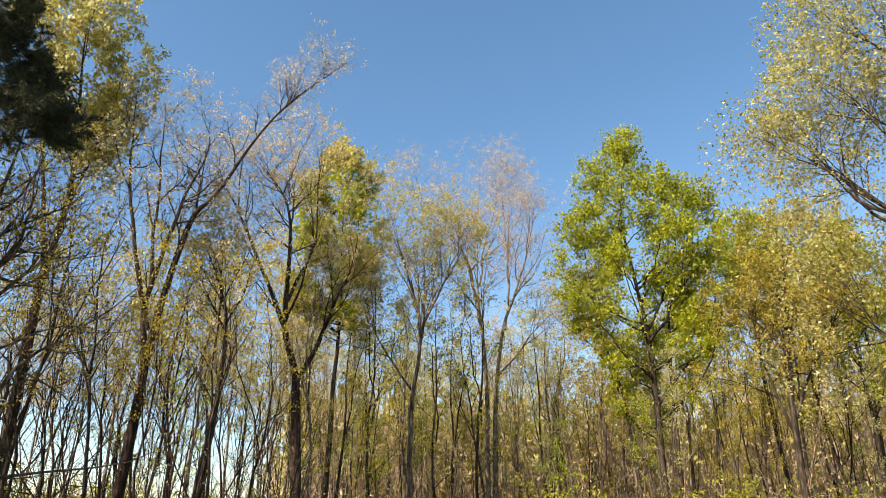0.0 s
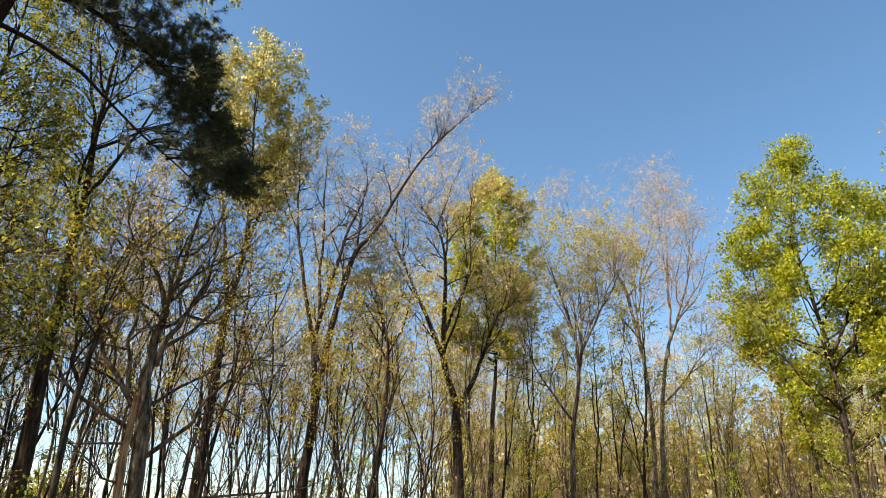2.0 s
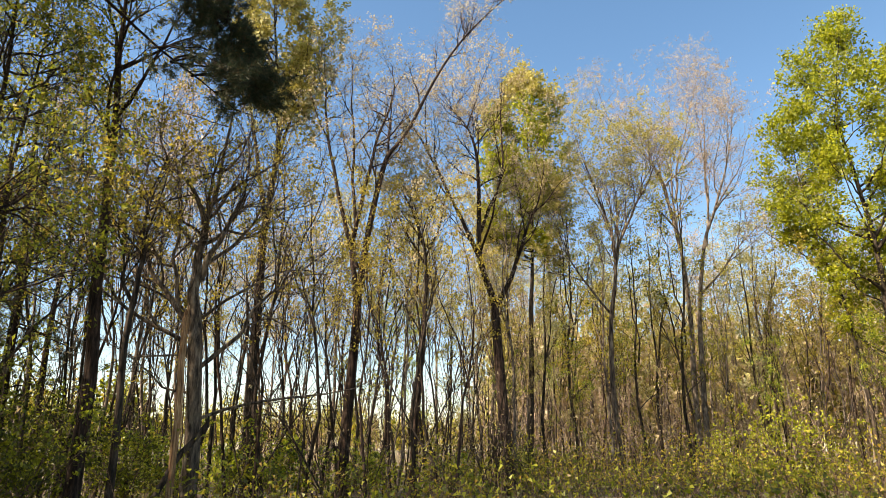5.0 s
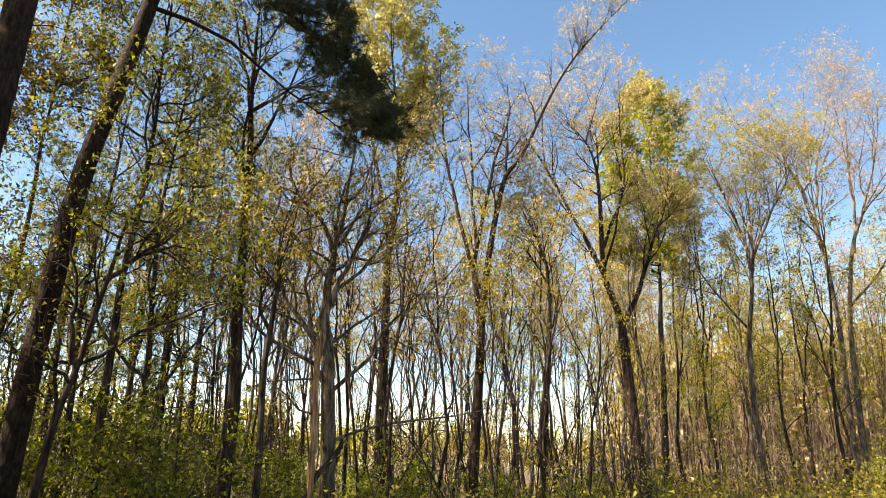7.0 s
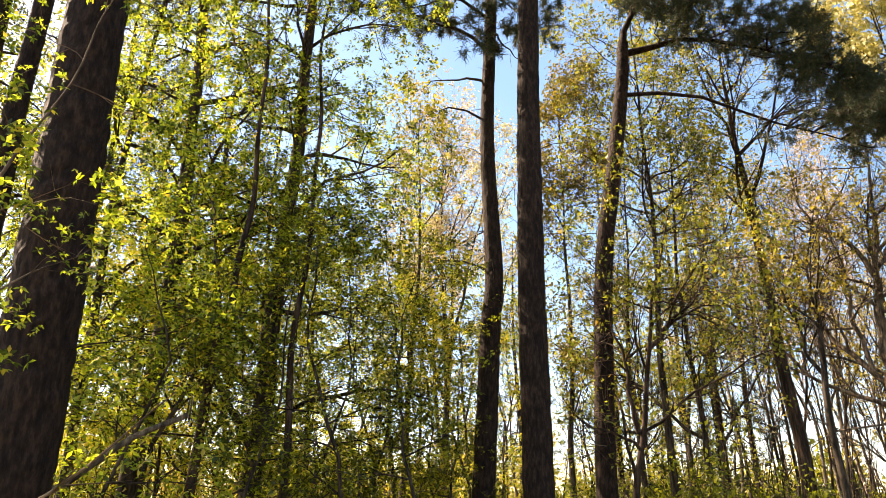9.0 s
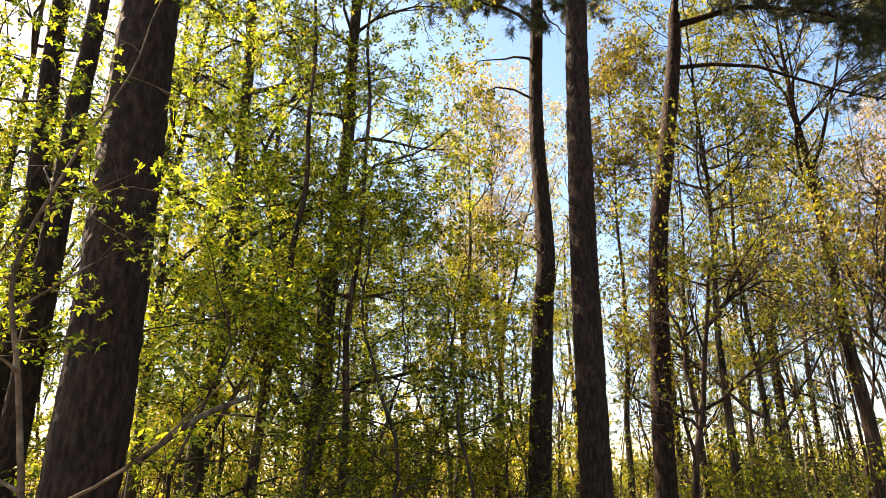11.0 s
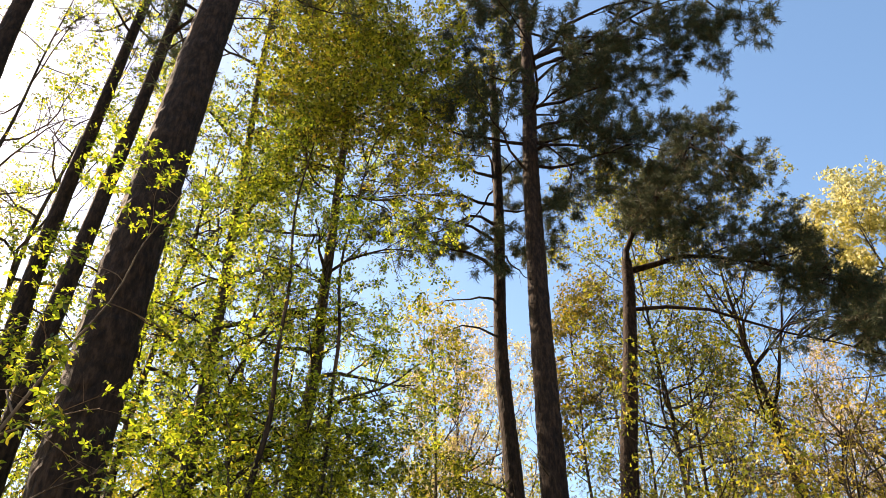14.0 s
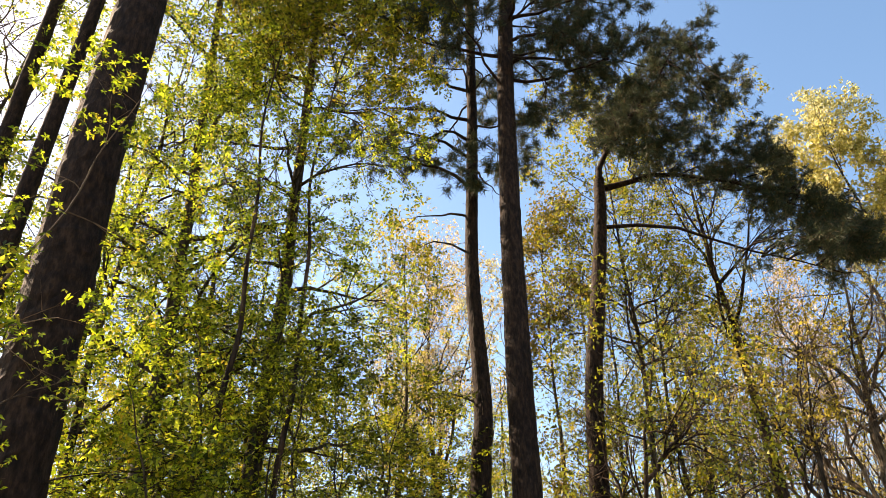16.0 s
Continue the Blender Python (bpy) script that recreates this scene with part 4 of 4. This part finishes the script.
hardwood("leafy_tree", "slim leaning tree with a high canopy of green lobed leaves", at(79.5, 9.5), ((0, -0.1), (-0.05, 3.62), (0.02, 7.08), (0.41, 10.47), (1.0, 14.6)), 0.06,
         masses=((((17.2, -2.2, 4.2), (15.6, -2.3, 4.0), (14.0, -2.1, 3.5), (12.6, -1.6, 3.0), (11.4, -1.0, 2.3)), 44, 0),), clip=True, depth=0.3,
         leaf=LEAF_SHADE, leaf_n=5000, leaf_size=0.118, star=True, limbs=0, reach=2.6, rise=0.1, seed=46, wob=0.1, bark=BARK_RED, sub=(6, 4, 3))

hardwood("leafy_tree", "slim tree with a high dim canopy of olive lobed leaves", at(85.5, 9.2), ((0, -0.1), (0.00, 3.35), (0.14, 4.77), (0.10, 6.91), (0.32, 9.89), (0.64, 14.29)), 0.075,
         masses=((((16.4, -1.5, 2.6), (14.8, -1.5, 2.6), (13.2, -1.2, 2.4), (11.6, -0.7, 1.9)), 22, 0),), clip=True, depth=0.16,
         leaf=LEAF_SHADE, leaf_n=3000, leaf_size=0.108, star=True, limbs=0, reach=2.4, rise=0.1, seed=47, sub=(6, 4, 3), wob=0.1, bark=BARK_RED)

hardwood("leafy_tree", "slim tree with thin arching branches and scattered bright young leaves", at(105.5, 12.5), ((0, -0.1), (0.1, 5.0), (-0.1, 10.5), (0.2, 17.0)), 0.1,
         twig=BARK, leaf=LEAF_LIME, leaf_n=2400, leaf_size=0.095, star=True, limbs=26, crown=(0.2, 1.0), reach=3.0, rise=-0.1, angle=(45, 90), seed=58, full=0.2, sub=(5, 4, 2), crook=0.2, thin=0.014)
hardwood("leafy_tree", "slim tree with thin arching branches and scattered bright young leaves", at(112.5, 11), ((0, -0.1), (-0.1, 5.0), (0.2, 10.0), (0.1, 16.0)), 0.09,
         twig=BARK, leaf=LEAF_LIME, leaf_n=1800, leaf_size=0.095, star=True, limbs=24, crown=(0.2, 1.0), reach=2.8, rise=-0.1, angle=(45, 90), seed=59, full=0.2, sub=(5, 4, 2), crook=0.2, thin=0.014)

# saplings with lobed leaves
sapling_a = hardwood("sweetgum_sapling", "thin sapling with lobed leaves coloured in shaded and lit greens", at(77, 9), ((0, 0), (0.1, 2), (-0.1, 4.2), (0.1, 6.2)), 0.045,
                     leaf=LEAF_GREEN_SHADED, leaf_n=1200, leaf_size=0.086, thin=0.017, crook=0.2, wob=0.1, twig=BARK, star=True, limbs=16, crown=(0.15, 1.0), reach=1.7, rise=0.1, angle=(45, 85), seed=51, sub=(5, 4, 0), split=False,
                     group="saplings", category="sapling", bark=BARK)
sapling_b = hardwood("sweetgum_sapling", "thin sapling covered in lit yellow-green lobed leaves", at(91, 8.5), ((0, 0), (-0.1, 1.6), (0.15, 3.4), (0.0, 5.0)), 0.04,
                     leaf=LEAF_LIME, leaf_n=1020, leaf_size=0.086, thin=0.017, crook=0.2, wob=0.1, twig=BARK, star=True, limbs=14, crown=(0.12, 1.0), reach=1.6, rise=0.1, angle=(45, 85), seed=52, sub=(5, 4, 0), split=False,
                     group="saplings", category="sapling", bark=BARK)
sapling_c = hardwood("sweetgum_sapling", "thin sapling with orange-yellow young leaves", at(69, 13), ((0, 0), (0.1, 2), (0.2, 4), (0.0, 5.6)), 0.04,
                     leaf=LEAF_GOLD, leaf_n=1100, leaf_size=0.086, thin=0.017, crook=0.2, wob=0.1, twig=BARK, star=True, limbs=14, crown=(0.12, 1.0), reach=1.6, rise=0.2, angle=(40, 80), seed=53, sub=(5, 4, 0), split=False,
                     group="saplings", category="sapling", bark=BARK)
for proto, turn, far, spin, grow in ((sapling_b, 85, 10.5, 70, 1.25), (sapling_a, 72, 12, 150, 1.0), (sapling_a, 107, 12, 300, 1.2), (sapling_a, 66.5, 15, 20, 1.0),
                                     (sapling_b, 81, 13, 90, 1.2), (sapling_b, 105, 8.6, 120, 1.1), (sapling_b, 87, 14, 250, 1.3), (sapling_a, 74, 13.5, 33, 1.1), (sapling_b, 112, 9, 61, 1.2),
                                     (sapling_c, 78, 14.5, 77, 1.1), (sapling_a, 70, 10, 310, 0.9), (sapling_a, 75.8, 10.8, 180, 0.95), (sapling_a, 66, 12.6, 260, 0.85), (sapling_c, 62, 17, 140, 1.1), (sapling_c, 56, 19, 210, 1.1), (sapling_c, 84.5, 17, 280, 1.2), (sapling_c, 94, 15, 10, 1.2), (sapling_c, 50.5, 20, 300, 1.0), (sapling_b, 88, 9.5, 40, 1.3), (sapling_a, 80.5, 8.4, 222, 0.8), (sapling_c, 92, 14.5, 15, 1.25), (sapling_c, 87.5, 12.5, 99, 1.1)):
    copy_thing(proto, at(turn, far, spin, grow))

# a spray of leaves in front of the thick pine
hardwood("maple_sapling", "thin bent sapling with sprays of bright young leaves", at(101.5, 5.2), ((0, 0), (0.05, 1.6), (-0.1, 3.2), (0.25, 4.8), (0.5, 6.2)), 0.03,
         leaf=LEAF_LIME, leaf_n=850, leaf_size=0.055, star=True, limbs=13, crown=(0.2, 1.0), reach=1.4, rise=-0.1, angle=(50, 90), seed=54, sub=(4, 3, 0), near_by=True, category="sapling", bark=TWIG)

# pines deeper in the wood; the last four copies are added to cast shade
wood_pine = pine("wood_pine", "dark pine deeper in the wood", at(47, 27), ((0, -0.1), (0.1, 6), (-0.2, 12), (0, 17)), 0.15, limbs=30, crown=(0.22, 1.0), reach=2.6, angle=(70, 100), rise=0.1,
                 sub=(4, 3), tufts=1200, count=9, needle=0.28, seed=38, group="pines in the wood", stubs=4, rows=40, tip=0.15)
for turn, far, spin, grow in ((46.5, 24, 140, 0.75), (44.5, 33, 190, 1.0), (54, 31, 270, 1.05), (49, 36, 120, 1.1), (67, 30, 200, 0.9), (61.5, 38, 45, 1.0), (78, 27, 300, 0.8), (86, 24, 20, 1.2), (91, 28, 80, 1.25), (95.5, 22, 140, 1.2), (82, 31, 330, 1.25)):
    copy_thing(wood_pine, at(turn, far, spin, grow))

# low bushes at the wood's edge
bush_a = shrub("bush", "low leafy green bush at the wood's edge", at(-9, 26), LEAF_GREEN, tall=3.6, leaf_n=1900, leaf_size=0.1, seed=61, group="bushes")
bush_b = shrub("bush", "low olive-green bush among the trunks", at(46, 15), LEAF_GREEN_SHADED, tall=3.2, leaf_n=2800, leaf_size=0.09, seed=62, group="bushes")
bush_c = shrub("bush", "low dark green bush among the trunks", at(28, 24), LEAF_LIME, tall=2.6, leaf_n=2600, leaf_size=0.1, seed=63, group="bushes")
for proto, turn, far, spin, grow in ((bush_a, -5.5, 29, 200, 0.8), (bush_a, -20, 28, 160, 1.0), (bush_a, -26, 27, 250, 0.9),
                                     (bush_b, 49.5, 16, 90, 1.2), (bush_b, 43.5, 18, 200, 1.0), (bush_b, 53, 19, 300, 1.1), (bush_b, 57, 17, 10, 0.8), (bush_b, 39, 20, 130, 0.8), (bush_b, 62, 20, 130, 1.0),
                                     (bush_c, 31, 25, 90, 0.9), (bush_c, 36, 23, 150, 1.0), (bush_c, 22, 26, 250, 0.8), (bush_c, 15, 28, 350, 0.8), (bush_c, 9, 31, 50, 0.8)):
    copy_thing(proto, at(turn, far, spin, grow))

# ---- the wood behind ----
rng = np.random.default_rng(77)
KINDS = [("wood_tree", "thin straight tree in the wood with pale twigs and amber leaves", BARK_GREY, LEAF_AMBER, 15.5, 0.1, 2200),
         ("wood_tree", "thin straight tree in the wood with yellowish young leaves", BARK, LEAF_YELLOW, 17.0, 0.11, 2600),
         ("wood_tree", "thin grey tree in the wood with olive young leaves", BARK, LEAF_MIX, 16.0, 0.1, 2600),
         ("wood_tree", "thin pale-barked tree in the wood with pinkish buds", BARK_GREY, LEAF_PINK, 18.0, 0.11, 2000),
         ("wood_tree", "young thin tree in the wood with greenish leaves", BARK, LEAF_LIME, 12.0, 0.08, 2400),
         ("wood_tree", "thin crooked tree in the wood with olive-tan young leaves", BARK_RED, LEAF_OLIVE, 13.0, 0.08, 1900),
         ("wood_tree", "thin dark leafless tree with a tangle of twigs", BARK, LEAF_TAN, 13.5, 0.085, 250),
         ("wood_tree", "thin tree in the wood with dim olive-green leaves", BARK, LEAF_SHADE, 14.0, 0.09, 2600)]
protos = []
for k, (name, label, bark, leaf, tall, r, leaf_n) in enumerate(KINDS):
    q = rng.normal(0, 0.55, 4)
    protos.append(hardwood(name, label, at((-18, -8, 5.5, 13, 20.5, 27, 29.2, 48.5)[k], (44, 47, 45, 42, 38, 36, 24, 25)[k]), ((0, 0), (q[0] * 0.5, tall * 0.35), (q[1], tall * 0.7), (q[2], tall)), r,
                           leaders=((((q[0] * 0.5, tall * 0.4), (q[1] + 1.1, tall * 0.7), (q[2] + 1.6, tall * 0.95)), r * 0.5),),
                           bark=bark, twig=TWIG_PALE if k in (0, 1, 3, 5) else BARK if k == 6 else TWIG, leaf=leaf, leaf_n=leaf_n, leaf_size=0.11, thin=0.014, crook=0.17, limbs=11, lead_limbs=5, crown=(0.22, 1.0) if k in (1, 2, 4, 7) else (0.4, 1.0), reach=2.3 if k in (1, 2, 4, 7) else 3.2, angle=(30, 58) if k in (1, 2, 4, 7) else (18, 42), sub=(5, 3, 0), loose=0.1, wob=0.12, split=False, seed=80 + k, group="trees of the wood"))


def plant(count, turns, fars, grows, kinds):
    for k in range(count):
        turn = turns[0] + (turns[1] - turns[0]) * (k + rng.random()) / count
        copy_thing(protos[kinds[rng.integers(len(kinds))]], at(turn, rng.uniform(*fars), rng.random() * 360, rng.uniform(*grows), rng.normal(0, 3.0)))


plant(14, (-40, -25), (34, 58), (0.75, 1.1), (0, 1, 2, 3, 5, 2))
plant(14, (-25, -9), (42, 58), (0.7, 0.95), (0, 3, 5, 2))
plant(26, (-9, 12), (34, 58), (0.75, 1.05), (0, 1, 2, 3, 5, 6))
plant(64, (-40, 12), (48, 85), (0.95, 1.25), (0, 1, 2, 3, 5, 2))
plant(50, (9, 39), (26, 60), (0.75, 1.1), (0, 3, 5, 6, 6))
plant(26, (14, 44), (21, 32), (0.6, 0.95), (6, 6, 5))
plant(9, (36, 46), (28, 45), (0.7, 0.95), (3, 6, 6))
plant(17, (44, 66), (20, 45), (0.65, 1.0), (4, 7, 6, 1, 2))
plant(24, (66, 112), (18, 42), (0.8, 1.2), (2, 4, 4, 7))
plant(36, (-36, 24), (27, 46), (0.45, 0.8), (1, 2, 4, 0, 5))
plant(10, (118, 318), (16, 45), (0.8, 1.2), (0, 1, 2, 3, 4))


def far_woods(label, leaf, count, turns, fars, talls, seed):
    """Distant trees too small to tell apart: thin stems under loose crowns of leaf sprays."""
    r = np.random.default_rng(seed)
    ob = thing("far_woods", pose(0, 0, 0), label, "woods")
    ob["kind"] = "stuff"
    a, d, h = np.radians(r.uniform(*turns, count)), r.uniform(*fars, count), r.uniform(*talls, count)
    root = np.stack([-d * np.sin(a), d * np.cos(a), np.full(count, -0.1)], 1)
    P = root[:, None, :] + np.linspace(0, 1, 4)[None, :, None] * np.stack([r.normal(0, 0.4, count), r.normal(0, 0.4, count), h], 1)[:, None, :]
    part("stem_mass", mesh_of("stem_mass", *tubes(P, np.full((count, 4), 0.14) * np.array([1, 0.8, 0.5, 0.1]), 4), BARK_GREY), ob, kind="stuff")
    n = 200
    i = np.repeat(np.arange(count), n)
    g = unit(r.normal(size=(count * n, 3))) * r.random((count * n, 1)) ** 0.4
    C = root[i] + g * np.stack([0.17 * h, 0.17 * h, 0.4 * h], 1)[i] + np.stack([0 * h, 0 * h, 0.6 * h], 1)[i]
    part("foliage", mesh_of("foliage", *small_leaves_at(r, C, 0.55), leaf, smooth=False), ob, kind="stuff")


def undergrowth(label, leaf, bark, count, turns, fars, talls, leaf_n, leaf_size, seed, side=4, spray=0.9):
    """A thicket of thin leaning shoots with small leaves, closing the view under the trees."""
    r = np.random.default_rng(seed)
    ob = thing("undergrowth", pose(0, 0, 0), label, "undergrowth")
    ob["kind"] = "stuff"
    a, d, h = np.radians(r.uniform(*turns, count)), r.uniform(*fars, count), r.uniform(*talls, count)
    root = np.stack([-d * np.sin(a), d * np.cos(a), np.full(count, -0.12)], 1)
    P = np.empty((count, 4, 3))
    P[:, 0] = root
    w = unit(np.stack([r.normal(0, 0.22, count), r.normal(0, 0.22, count), np.ones(count)], 1))
    for k in range(1, 4):
        w = unit(w + r.normal(0, 0.12, (count, 3)))
        P[:, k] = P[:, k - 1] + w * (h / 3)[:, None]
    R = (0.004 * h + 0.004)[:, None] * np.array([1, 0.8, 0.5, 0.2])[None]
    P2, R2 = sprout(r, P, R, side, (0.25, 1.0), spray, (30, 75), 0.3, 0.15, 2)
    part("stem_mass", mesh_of("stem_mass", *joined([tubes(P, R, 3), tubes(P2, R2, 3)]), bark), ob, kind="stuff")
    C, _ = scatter(r, np.concatenate([P2, P[:, 2:4]]), leaf_n, (0.0, 1.0), 0.09)
    part("foliage", mesh_of("foliage", *small_leaves_at(r, C, leaf_size), leaf, smooth=False), ob, kind="stuff")


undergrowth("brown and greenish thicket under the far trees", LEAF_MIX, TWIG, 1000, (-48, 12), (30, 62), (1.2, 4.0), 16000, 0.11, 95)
undergrowth("twiggy reddish thicket under the far trees", LEAF_TAN, TWIG_PALE, 450, (-48, 30), (34, 70), (2.5, 6.0), 12000, 0.11, 96)
undergrowth("leafy green thicket between the trunks", LEAF_GREEN_SHADED, TWIG, 800, (38, 80), (20, 44), (1.2, 3.6), 13000, 0.11, 97)
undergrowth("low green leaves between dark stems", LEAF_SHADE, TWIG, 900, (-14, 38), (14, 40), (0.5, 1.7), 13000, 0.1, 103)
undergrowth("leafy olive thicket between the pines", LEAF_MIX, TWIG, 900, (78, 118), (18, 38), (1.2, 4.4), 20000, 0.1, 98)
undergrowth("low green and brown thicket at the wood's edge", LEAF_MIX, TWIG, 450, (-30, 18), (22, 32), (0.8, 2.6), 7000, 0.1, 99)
undergrowth("tall twiggy leafless thicket among the trunks", LEAF_TAN, BARK, 250, (8, 54), (22, 48), (3.0, 8.5), 3500, 0.09, 101, side=16, spray=1.5)
undergrowth("tall pale twiggy thicket among the trunks", LEAF_PINK, TWIG_PALE, 240, (-30, 12), (34, 60), (5.0, 10.5), 7000, 0.1, 102, side=14, spray=1.5)
far_woods("distant wood of bare tan and greenish trees", LEAF_PALE, 300, (-50, 12), (64, 140), (13, 19), 91)
far_woods("distant wood of bare reddish trees", LEAF_TAN, 300, (-50, 11), (64, 140), (11, 17), 92)
far_woods("distant pinkish bare wood", LEAF_PINK, 240, (-50, 13), (64, 140), (11, 18), 94)
far_woods("low distant wood beyond the trunks", LEAF_OLIVE, 260, (38, 120), (110, 220), (9, 14), 93)
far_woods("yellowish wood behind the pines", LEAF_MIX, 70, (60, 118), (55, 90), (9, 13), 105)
far_woods("dim green wood beyond the pines", LEAF_SHADE, 90, (38, 80), (60, 110), (5, 9), 106)
far_woods("low distant line of trees beyond the trunks", LEAF_MIX, 180, (8, 46), (110, 200), (6, 12), 104)
